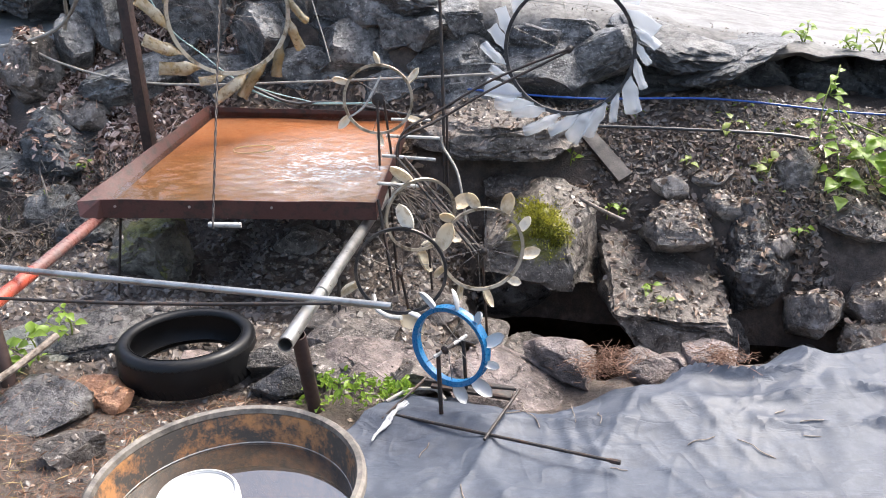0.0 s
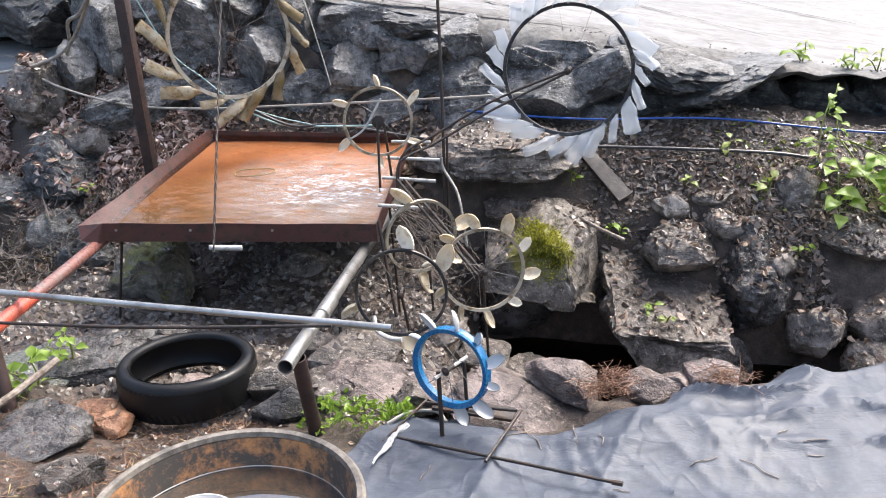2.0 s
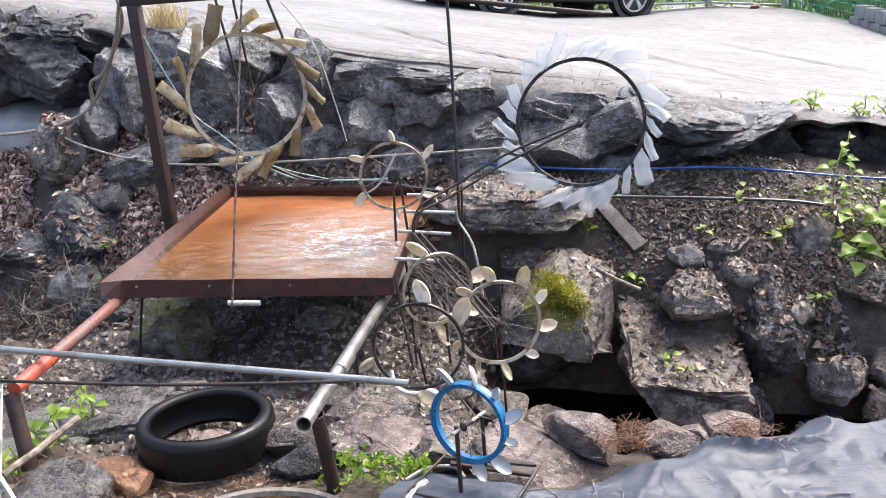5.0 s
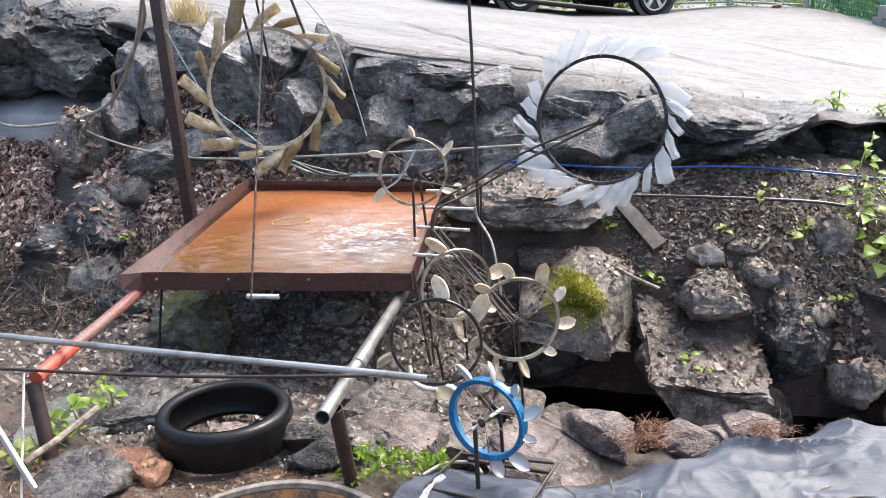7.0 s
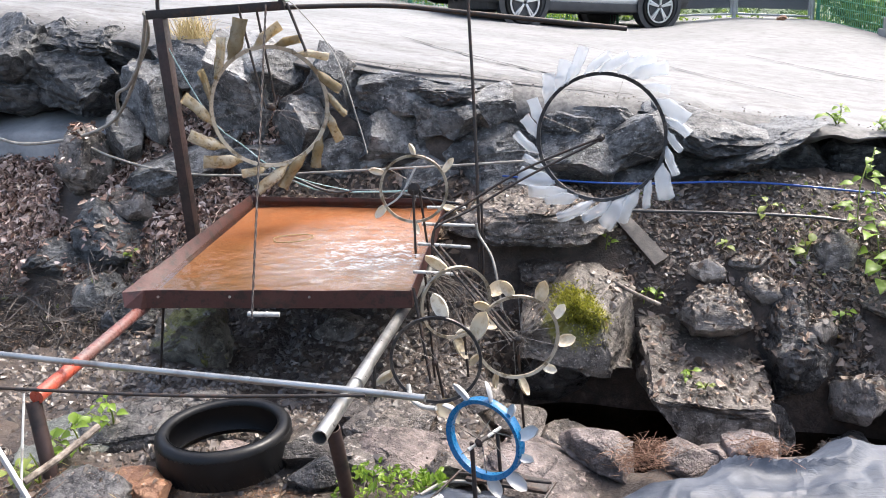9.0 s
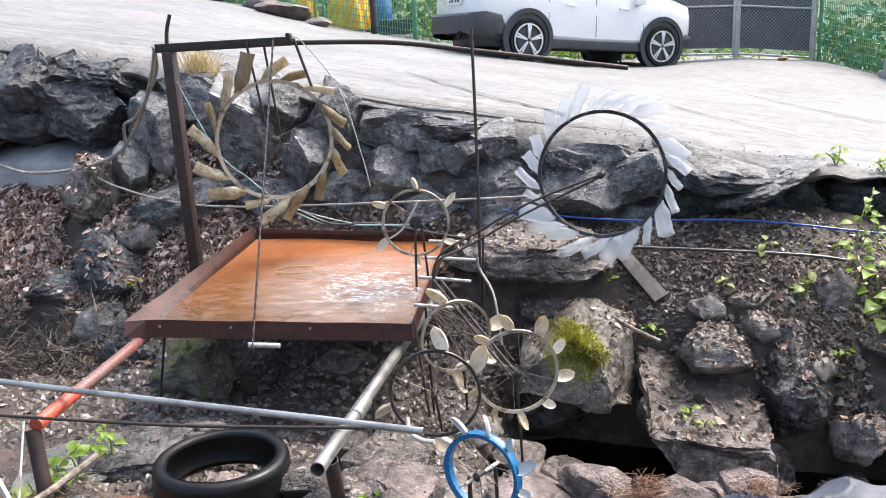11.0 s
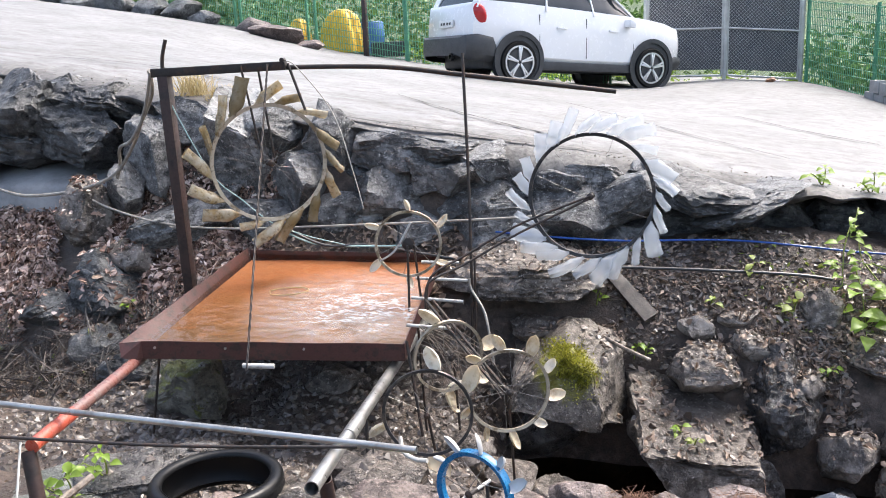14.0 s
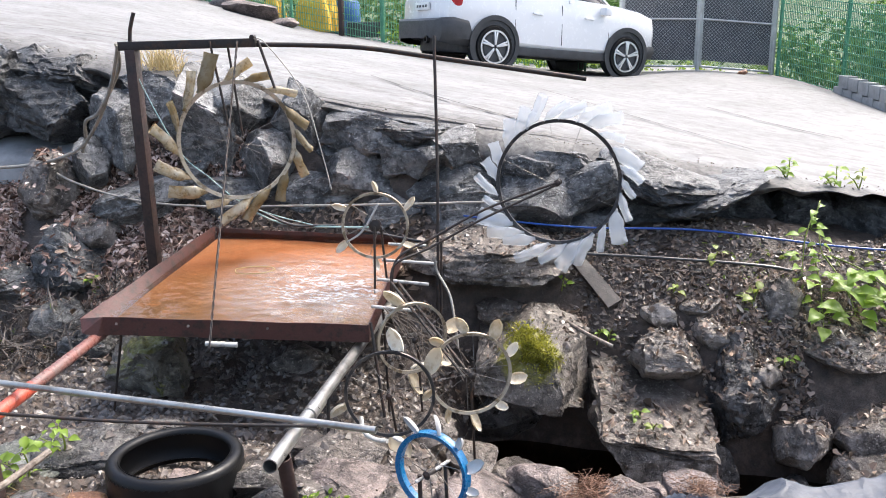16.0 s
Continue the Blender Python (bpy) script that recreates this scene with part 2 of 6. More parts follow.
n = Nodes("black_plastic_sheet").world()
a, b, c = n.noise(3, 6, .65), n.noise(24, 6, .7), n.noise(9, 5, .6, (1, 3, 1))
n.colour(n.mix(n.ramp(b, [(.45, 0.0), (.75, .55)]), n.mix(a, (.03, .037, .052), (.052, .063, .085)), (.1, .116, .146)))
n.gloss(a, .5, .62).bump((n.ramp(n.noise(2.2, 3, .5, (1.2, .8, 1)), [(.485, 0.0), (.5, 1.0), (.52, .2)]), .16, .012), (n.ramp(n.noise(3.4, 4, .5, (.7, 2.2, 1)), [(.47, 1.0), (.5, 0.0), (.51, .9)]), .14, .01), (n.ramp(n.noise(5.5, 3, .5, (1, 2.3, 1)), [(.44, 0.0), (.5, 1.0), (.56, 0.0)]), .1, .006), (c, .15, .005), (n.noise(70, 4, .7), .3, .002))
n.b.inputs["Specular IOR Level"].default_value = .45
M["tarp"] = n.m

n = Nodes("black_rubber").world()
a, b = n.noise(8, 5), n.noise(60, 4)
n.colour(n.mix(n.ramp(a, [(.5, 0.0), (.75, .4)]), (.0045, .0045, .005), (.014, .013, .012))).gloss(a, .3, .55).bump((b, .2, .002))
n.b.inputs["Specular IOR Level"].default_value = .28
M["rubber"] = n.m

n = Nodes("stained_basin").world()
a, b = n.noise(6, 7, .75), n.noise(35, 5, .7)
side = n.mix(n.ramp(a, [(.42, 0.0), (.53, 1.0)]), (.33, .15, .052), (.04, .034, .028))
n.colour(n.mix(n.ramp(b, [(.56, 0.0), (.68, .55)]), side, (.32, .17, .08))).gloss(a, .35, .7).bump((b, .4, .004))
M["basin_in"] = n.m
n = Nodes("scuffed_basin_rim").world()
a, b = n.noise(7, 7, .75), n.noise(45, 5, .7)
n.colour(n.mix(n.ramp(a, [(.42, 0.0), (.6, 1.0)]), (.05, .044, .038), (.2, .175, .145))).gloss(b, .4, .75).bump((b, .3, .003))
M["basin_rim"] = n.m


def plain(name, base, alt, rough=.5, scale=12.0, bump=.2, dist=.002, **inputs):
    n = Nodes(name).world()
    a, b = n.noise(scale, 5, .65), n.noise(scale * 7, 4, .6)
    n.colour(n.mix(n.ramp(a, [(.38, 0.0), (.66, 1.0)]), base, alt)).gloss(b, rough * .8, min(1, rough * 1.2)).bump((b, bump, dist))
    for k, v in inputs.items():
        n.b.inputs[k.replace("_", " ")].default_value = v
    return n.m


def translucent(name, base, alt, glow, by="island", rough=.5, stops=None):
    """Thin leaves and thin plastic: some of the light comes through."""
    n = Nodes(name, rough)
    r = n.island() if by == "island" else n.each()
    c = n.ramp(r, stops) if stops else n.mix(r, base, alt)
    n.colour(c)
    tr, mx = n.t.nodes.new("ShaderNodeBsdfTranslucent"), n.t.nodes.new("ShaderNodeMixShader")
    n.link(c, tr.inputs[0])
    mx.inputs[0].default_value = glow
    n.link(n.b.outputs[0], mx.inputs[1])
    n.link(tr.outputs[0], mx.inputs[2])
    n.link(mx.outputs[0], n.t.nodes["Material Output"].inputs[0])
    return n.m


M["white_plastic"] = plain("white_plastic", (.5, .5, .49), (.4, .39, .375), .4, 9)
n = Nodes("cream_plastic", .35).world()
c = n.mix(n.each(), (.78, .75, .67), (.66, .55, .37))
c = n.mix(n.ramp(n.noise(22, 5, .7), [(.48, 0.0), (.66, .7)]), c, (.42, .3, .15))
tr, mx = n.t.nodes.new("ShaderNodeBsdfTranslucent"), n.t.nodes.new("ShaderNodeMixShader")
n.link(n.colour(c).b.outputs[0], mx.inputs[1])
n.link(c, tr.inputs[0])
mx.inputs[0].default_value = .3
n.link(tr.outputs[0], mx.inputs[2])
n.link(mx.outputs[0], n.t.nodes["Material Output"].inputs[0])
M["spoon"] = n.m
n = Nodes("dirty_plastic_bottle", .2).world()
a, b = n.noise(9, 5, .65), n.noise(40, 5, .7)
grime = n.mix(n.ramp(a, [(.4, 0.0), (.62, 1.0)]), (.5, .46, .36), (.36, .26, .12))
grime = n.mix(n.ramp(b, [(.52, 0.0), (.66, .7)]), grime, (.12, .075, .03))
grime = n.mix(n.ramp(n.each(), [(.3, 0.0), (1, .75)]), grime, (.15, .115, .055))
n.colour(grime).bump((n.noise(30, 3, .5), .6, .01))
n.b.inputs["Alpha"].default_value = .85
tr, mx = n.t.nodes.new("ShaderNodeBsdfTranslucent"), n.t.nodes.new("ShaderNodeMixShader")
n.link(grime, tr.inputs[0])
mx.inputs[0].default_value = .4
n.link(n.b.outputs[0], mx.inputs[1])
n.link(tr.outputs[0], mx.inputs[2])
n.link(mx.outputs[0], n.t.nodes["Material Output"].inputs[0])
M["dirty_bottle"] = n.m
M["leaf_litter"] = translucent("dead_leaves", None, None, .12, rough=.25, stops=[(0, (.04, .022, .016)), (.35, (.19, .115, .09)), (.7, (.44, .31, .25)), (.93, (.66, .51, .44)), (1, (.85, .72, .64))])
M["wet_leaves"] = translucent("wet_brown_leaves", (.034, .022, .015), (.36, .265, .2), .1, rough=.3)
M["grey_litter"] = translucent("pale_debris", (.08, .064, .052), (.36, .315, .27), .05, rough=.35)
M["leaf"] = translucent("bright_green_leaf", (.12, .22, .02), (.28, .4, .06), .45, rough=.4)
M["moss"] = translucent("moss_tufts", (.12, .12, .012), (.42, .4, .05), .3, rough=.7)
M["weed"] = translucent("weed_leaf", (.11, .17, .025), (.3, .34, .08), .4, rough=.45)
M["hedge"] = translucent("hedge_leaf", (.035, .085, .02), (.15, .25, .065), .35, rough=.5)
M["straw"] = translucent("dry_grass", (.36, .27, .12), (.5, .4, .2), .3, rough=.6)
M["needles"] = translucent("pine_needles", (.13, .06, .034), (.27, .15, .09), .1, rough=.6)
n = Nodes("gravel_chips", .4).world()
n.colour(n.mix(n.island(), n.mix(n.noise(30, 5), (.024, .019, .015), (.075, .06, .048)), (.18, .152, .13))).gloss(n.noise(9, 5), .15, .5).bump((n.noise(150, 4), .5, .002))
M["gravel"] = n.m
M["twig_dark"] = plain("rotten_wood", (.026, .021, .018), (.085, .07, .06), .6, 14, .5, .006)
M["twig"] = plain("twig_bark", (.1, .075, .055), (.36, .3, .245), .7, 30)

n = Nodes("clear_plastic_bottle", .12)
n.colour((.66, .7, .74))
n.b.inputs["Alpha"].default_value = .32
n.bump((n.noise(38, 3, .5), .7, .012))
tr, mx = n.t.nodes.new("ShaderNodeBsdfTranslucent"), n.t.nodes.new("ShaderNodeMixShader")
tr.inputs[0].default_value, mx.inputs[0].default_value = (.7, .74, .78, 1), .12
n.link(n.b.outputs[0], mx.inputs[1])
n.link(tr.outputs[0], mx.inputs[2])
n.link(mx.outputs[0], n.t.nodes["Material Output"].inputs[0])
M["clear_bottle"] = n.m

M["black_hose"] = plain("black_hose", (.014, .014, .015), (.05, .048, .045), .4, 20)
M["grey_hose"] = plain("grey_hose", (.34, .32, .28), (.2, .18, .15), .5, 14)
M["blue_hose"] = plain("blue_hose", (.012, .05, .22), (.018, .085, .32), .4, 20)
M["cord"] = plain("teal_cord", (.2, .34, .33), (.3, .42, .4), .6, 30)
M["car_white"] = plain("white_car_paint", (.8, .8, .8), (.77, .77, .77), .25, 2, 0.0, Coat_Weight=.6)
M["car_black"] = plain("grey_black_cladding", (.03, .032, .035), (.05, .052, .055), .5, 5)
M["car_glass"] = plain("dark_car_glass", (.02, .024, .028), (.03, .034, .038), .06, 2, 0.0)
M["tail_red"] = plain("red_lamp_glass", (.45, .02, .025), (.35, .012, .018), .15, 8, 0.0)
M["alloy"] = plain("alloy_wheel", (.75, .76, .77), (.66, .67, .68), .35, 8, 0.0, Metallic=.8)
M["plate"] = plain("number_plate", (.75, .75, .72), (.7, .7, .68), .4, 8)
M["fence_green"] = plain("green_coated_wire", (.08, .27, .16), (.12, .34, .21), .4, 5)
M["gate_steel"] = plain("galvanised_gate", (.5, .51, .5), (.38, .38, .37), .4, 6, Metallic=.5)
M["net"] = plain("dark_shade_net", (.075, .08, .088), (.11, .115, .12), .8, 3)
M["yellow"] = plain("yellow_tarpaulin", (.72, .43, .02), (.6, .33, .015), .45, 4, .4, .02)
M["blue_plastic"] = plain("blue_plastic", (.03, .1, .26), (.04, .13, .3), .45, 6)
M["hill"] = plain("shaded_hillside", (.02, .045, .012), (.06, .1, .03), .9, 1.2, .6, .1)
M["block"] = plain("grey_block", (.36, .355, .34), (.27, .265, .25), .8, 5)

# ---- the lie of the land ----
def lattice(ix, iy, seed):
    h = np.sin(ix * 127.1 + iy * 311.7 + seed * 74.7) * 43758.5453
    return h - np.floor(h)


def ripple(x, y, scale, seed=0):
    """Smooth value noise from -1 to 1."""
    x, y = np.asarray(x, float) / scale, np.asarray(y, float) / scale
    ix, iy = np.floor(x), np.floor(y)
    fx, fy = x - ix, y - iy
    fx, fy = fx * fx * (3 - 2 * fx), fy * fy * (3 - 2 * fy)
    a, b = lattice(ix, iy, seed), lattice(ix + 1, iy, seed)
    c, d = lattice(ix, iy + 1, seed), lattice(ix + 1, iy + 1, seed)
    return 2 * ((a * (1 - fx) + b * fx) * (1 - fy) + (c * (1 - fx) + d * fx) * fy) - 1


def road_z(x, y):
    """Height of the concrete road: it falls to the right and levels off by the gate."""
    x, y = np.asarray(x, float), np.asarray(y, float)
    xc, yc = np.clip(x, -14, 7), np.clip(y, 4, 24)
    rise = np.interp(xc, [-9, -6.5, -4.8, 0, 1.33, 2.9, 4.29, 5.0, 7], [.32, .24, .04, 0, .14, .44, .56, .49, .6])
    return 1.03 - 0.165 * xc - 0.006 * (yc - 5.4) + rise * np.clip((yc - 8) / 8, 0, 1)


def edge_y(x):
    """Where the road breaks off above the stone wall."""
    return np.interp(x, [-14, -4.3, -3.1, -2.3, -1.5, -0.8, 0, 1.8, 9], [6.6, 6.1, 5.9, 5.72, 5.6, 5.5, 5.4, 5.4, 5.4])


# profiles of the bank across the stream, (y, z) from the near ground to the wall's foot
PROFILES = {
    -4.3: [(2, .15), (3.2, .08), (4.0, -.05), (4.65, -.14), (4.95, .08), (5.25, .4), (5.6, .72)],
    -3.1: [(2, .12), (3.2, .05), (4.2, -.18), (4.62, -.12), (4.88, .08), (5.1, .33), (5.4, .7)],
    -2.3: [(2, .1), (3.0, .03), (3.6, -.06), (4.4, -.16), (4.7, -.04), (5.0, .27), (5.35, .58)],
    -1.5: [(2, .05), (2.9, .0), (3.6, -.08), (4.4, -.18), (4.7, -.02), (5.0, .28), (5.3, .56)],
    -0.7: [(2, -.02), (2.55, -.02), (3.0, .0), (3.6, -.13), (4.2, -.22), (4.5, .0), (4.8, .3), (5.2, .58)],
    -0.1: [(2, -.02), (2.6, .03), (2.85, .05), (3.15, -.4), (3.7, -.9), (4.42, -.9), (4.54, -.35), (4.64, .04), (4.9, .36), (5.18, .55)],
    1.0: [(2, .0), (2.7, .05), (2.95, .02), (3.3, -.55), (3.75, -1.0), (4.22, -.95), (4.34, -.5), (4.44, -.14), (4.62, .12), (4.85, .36), (5.12, .53)],
    2.0: [(2, .02), (2.8, .05), (3.05, -.02), (3.4, -.55), (3.85, -.75), (4.2, -.6), (4.45, -.06), (4.7, .22), (5.12, .44)],
}


def land_z(x, y, rough=True):
    x, y = np.broadcast_arrays(np.asarray(x, float), np.asarray(y, float))
    keys = sorted(PROFILES)
    sheets = np.array([np.interp(y, *zip(*PROFILES[k])) for k in keys])
    at = np.clip(np.interp(x, keys, range(len(keys))), 0, len(keys) - 1.000001)
    low = at.astype(int)
    mix = at - low
    mix = mix * mix * (3 - 2 * mix)
    pick = lambda i: np.take_along_axis(sheets, i[None], 0)[0]
    z = pick(low) * (1 - mix) + pick(low + 1) * mix
    foot = np.interp(x, keys, [PROFILES[k][-1][0] for k in keys])
    top = road_z(x, y) - 0.05
    hollow = np.clip((x - 0.25) / 0.35, 0, 1)
    ledge = np.clip((-3.0 - x) / 0.3, 0, 1)
    start, stop = foot + 0.06 + 0.34 * hollow + 0.4 * ledge, edge_y(x) + 0.03 + 0.38 * hollow + 0.2 * ledge
    up = np.clip((y - start) / np.maximum(stop - start, 0.05), 0, 1)
    z = np.where(y > start, z * (1 - up) + top * up, z)
    if rough:
        calm = np.clip((y - 2.3) / 0.5, 0.25, 1) * np.clip((edge_y(x) - y) / 0.1, 0, 1)
        z = z + calm * (0.06 * ripple(x, y, 0.45, 1) + 0.032 * ripple(x, y, 0.17, 2) + 0.016 * ripple(x, y, 0.07, 3))
    return z
# ---- building helpers ----
class Geo:
    """Collects vertices and faces of one mesh."""

    def __init__(self):
        self.v, self.f, self.n = [], [], 0

    def add(self, verts, faces):
        verts = np.asarray(verts, float).reshape(-1, 3)
        self.v.append(verts)
        k = self.n
        self.f.extend([tuple(k + i for i in f) for f in faces])
        self.n += len(verts)
        return self

    def grid(self, p, wrap_u=False, wrap_v=False):
        p = np.asarray(p, float)
        nu, nv = p.shape[:2]
        faces = []
        for i in range(nu if wrap_u else nu - 1):
            for j in range(nv if wrap_v else nv - 1):
                a, b = i, (i + 1) % nu
                c, d = j, (j + 1) % nv
                faces.append((a * nv + c, b * nv + c, b * nv + d, a * nv + d))
        return self.add(p.reshape(-1, 3), faces)

    def tube(self, pts, r, n=8, closed=False, caps=True):
        pts = np.asarray(pts, float)
        rs = np.broadcast_to(np.asarray(r, float), (len(pts),))
        tang = np.gradient(pts, axis=0) if not closed else np.roll(pts, -1, 0) - np.roll(pts, 1, 0)
        tang /= np.maximum(np.linalg.norm(tang, axis=1, keepdims=True), 1e-9)
        up = np.array([0, 0, 1.0]) if abs(tang[0][2]) < .9 else np.array([1.0, 0, 0])
        ang = np.arange(n) * 2 * np.pi / n
        rings = []
        for p, t, q in zip(pts, tang, rs):
            s = np.cross(t, up)
            s /= max(np.linalg.norm(s), 1e-9)
            up = np.cross(s, t)
            rings.append(p + q * (np.cos(ang)[:, None] * s + np.sin(ang)[:, None] * up))
        base = self.n
        self.grid(rings, wrap_u=closed, wrap_v=True)
        if caps and not closed:
            last = base + (len(pts) - 1) * n
            self.f.append(tuple(base + i for i in range(n))[::-1])
            self.f.append(tuple(last + i for i in range(n)))
        return self

    def ring(self, centre, axis, radius, prof, n=48):
        """Turns a closed profile of (outward, along the axis) about an axis."""
        w = Vector(axis).normalized()
        u = w.orthogonal().normalized()
        v = w.cross(u)
        c, w, u, v = (np.array(q, float) for q in (centre, w, u, v))
        rows = []
        for k in range(n):
            a = 2 * np.pi * k / n
            d = math.cos(a) * u + math.sin(a) * v
            rows.append([c + (radius + o) * d + h * w for o, h in prof])
        return self.grid(rows, wrap_u=True, wrap_v=True)

    def lathe(self, centre, prof, n=48):
        """Turns an open profile of (radius, height) about the vertical."""
        a = np.arange(n) * 2 * np.pi / n
        rows = [[(centre[0] + r * math.cos(t), centre[1] + r * math.sin(t), centre[2] + h) for r, h in prof] for t in a]
        return self.grid(rows, wrap_u=True)

    def box(self, lo, hi, m=None, bevel=0.0):
        bm = bmesh.new()
        bmesh.ops.create_cube(bm, size=1)
        lo, hi = Vector(lo), Vector(hi)
        for v in bm.verts:
            v.co = Vector([lo[i] + (v.co[i] + .5) * (hi[i] - lo[i]) for i in range(3)])
        if bevel:
            bmesh.ops.bevel(bm, geom=bm.edges[:], offset=bevel, segments=2, affect="EDGES", profile=.6)
        return self.bm(bm, m)

    def bm(self, bm, m=None):
        if m is not None:
            bm.transform(m)
        bm.verts.index_update()
        self.add([v.co[:] for v in bm.verts], [[v.index for v in f.verts] for f in bm.faces])
        bm.free()
        return self

    def beam(self, a, b, wide, deep, bevel=.004, up=(0, 0, 1)):
        """A square bar from a to b."""
        a, b = Vector(a), Vector(b)
        z = (b - a).normalized()
        x = Vector(up).cross(z)
        x = x.normalized() if x.length > 1e-4 else Vector((1, 0, 0))
        y = z.cross(x)
        m = Matrix.Translation(a) @ Matrix((x, y, z)).transposed().to_4x4()
        return self.box((-wide / 2, -deep / 2, 0), (wide / 2, deep / 2, (b - a).length), m, bevel)

    def mesh(self, name, mat, smooth=True, off=(0, 0, 0)):
        me = bpy.data.meshes.new(name)
        me.from_pydata((np.concatenate(self.v) - np.array(off)).tolist(), [], self.f)
        me.materials.append(mat)
        if smooth:
            me.polygons.foreach_set("use_smooth", [True] * len(me.polygons))
            me.set_sharp_from_angle(angle=radians(38))
        me.update()
        return me


PLACE = {}


def thing(name, at, label, category, group="", kind=""):
    """An Empty at the base of a thing; its parts are given in world metres."""
    ob = tagged(new(name), label, category, group, kind)
    ob.location = at
    PLACE[ob] = tuple(at)
    return ob


def part(name, geo, mat, parent, label="", smooth=True):
    off = PLACE.get(parent, (0, 0, 0))
    ob = new(name, geo.mesh(name, mat, smooth, off))
    ob.parent = parent
    PLACE[ob] = off
    return tagged(ob, label)


def single(name, geo, mat, label, category, group="", kind="", smooth=True, at=None):
    """A thing that is one mesh, with its origin at its own middle."""
    at = np.concatenate(geo.v).mean(0) if at is None else at
    ob = new(name, geo.mesh(name, mat, smooth, at))
    ob.location = at
    return tagged(ob, label, category, group, kind)


def bend(*pts, n=8):
    """A smooth line through points (Catmull-Rom)."""
    p = np.array([pts[0], *pts, pts[-1]], float)
    out = []
    for i in range(1, len(p) - 2):
        for t in np.linspace(0, 1, n, endpoint=False):
            a, b, c, d = p[i - 1:i + 3]
            out.append(.5 * (2 * b + (c - a) * t + (2 * a - 5 * b + 4 * c - d) * t * t + (3 * b - a - 3 * c + d) * t ** 3))
    return np.array([*out, p[-2]])


def line(a, b, n=2):
    return np.linspace(np.array(a, float), np.array(b, float), n)


# ---- ground, road, stone wall ----
def spaced(*runs):
    out = [np.linspace(a, b, n, endpoint=False) for a, b, n in runs]
    return np.concatenate([*out, [runs[-1][1]]])


gx = spaced((-90, -14, 16), (-14, -4.7, 40), (-4.7, 2.7, 230), (2.7, 9, 26), (9, 90, 16))
gy = spaced((-60, -2, 12), (-2, 1.2, 12), (1.2, 2.4, 30), (2.4, 6.2, 130), (6.2, 24, 30), (24, 120, 14))
X, Y = np.meshgrid(gx, gy, indexing="ij")
ground = Geo().grid(np.stack([X, Y, land_z(X, Y)], -1))
single("ground", ground, M["soil"], "dark wet soil of the stream bank", "ground", kind="structure", at=(0, 0, 0))

# stream running in the gully below the boulders
pool = np.stack([*np.meshgrid(np.linspace(-.35, 2.6, 60), np.linspace(3.05, 4.5, 30), indexing="ij")], -1)
pool = np.concatenate([pool, -.6 - .04 * pool[..., :1] + .006 * ripple(pool[..., 0], pool[..., 1], .12, 33)[..., None]], -1)
single("stream", Geo().grid(pool), M["stream"], "dark shaded stream water under the boulders", "water", kind="structure", at=(0, 0, 0))

# concrete road with a broken, overhanging edge
rx = spaced((-16, -4.7, 40), (-4.7, 2.7, 220), (2.7, 12, 30))
rows = []
brink = edge_y(rx) - .09 - .06 * np.clip((rx + .9) / .6, 0, 1) + (.06 * ripple(rx, rx * 0, .19, 34) + .03 * ripple(rx, rx * 0, .07, 36) + .02) * np.clip((rx - .95) / .35, 0, 1) + .05 * ripple(rx, rx * 0, .5, 11) + .03 * ripple(rx, rx * 0, .13, 12)
drop = .08 + .12 * np.clip((rx + 1.3) / .6, 0, 1) - (.15 + .03 * ripple(rx, rx * 0, .2, 35)) * np.clip((rx - .95) / .35, 0, 1) + .03 * ripple(rx, rx * 0, .4, 13) + .02 * ripple(rx, rx * 0, .11, 14)
for dy, dz in ((.2, -1.45), (.1, -1.38), (.05, -1.2), (.02, -1.0), (.0, -.85), (0, -.7), (.025, -.52), (.06, -.36), (.1, -.22), (.15, -.11), (.2, -.04), (.26, 0.0)):
    rag = brink + dy + (.03 * ripple(rx, rx * 0 + dz * .15, .13, 21) + .05 * ripple(rx, rx * 0 + dz * .2, .28, 23) * np.clip((rx - .8) / .3, 0, 1) + .012 * ripple(rx, rx * 0 + dz * .12, .05, 22)) * min(1, -dz * 3)
    rows.append(np.stack([rx, rag, road_z(rx, brink + dy) + dz * drop], -1))
for k in np.concatenate([np.linspace(.01, .12, 14), np.linspace(.14, 1, 40)]):
    y = brink + .26 + k * (19.5 - brink)
    lumps = (.028 * ripple(rx, y, .22, 15) + .02 * ripple(rx, y, .09, 19)) * np.exp(-k * 14) + .006 * ripple(rx, y, 1.1, 16)
    rows.append(np.stack([rx, y, road_z(rx, y) + lumps], -1))
single("road", Geo().grid(np.array(rows).transpose(1, 0, 2)), M["concrete"], "pale worn concrete road with a broken edge", "road", kind="structure", at=(0, 0, 0))


def crack(*pts):
    """A dark open crack in the concrete, following its surface."""
    path = bend(*[(x, y, 0) for x, y in pts], n=14)
    w = .014 + .008 * ripple(path[:, 0], path[:, 1], .15, 17)
    path[:, 1] += .015 * ripple(path[:, 0], path[:, 0], .2, 18)
    rows = []
    for s in (-1, 1):
        y = path[:, 1] + s * w * 1.7
        rows.append(np.stack([path[:, 0], y, road_z(path[:, 0], y) + .014], -1))
    single("road_crack", Geo().grid(np.array(rows)), M["crack"], "dark crack across the concrete road", "crack", kind="structure")


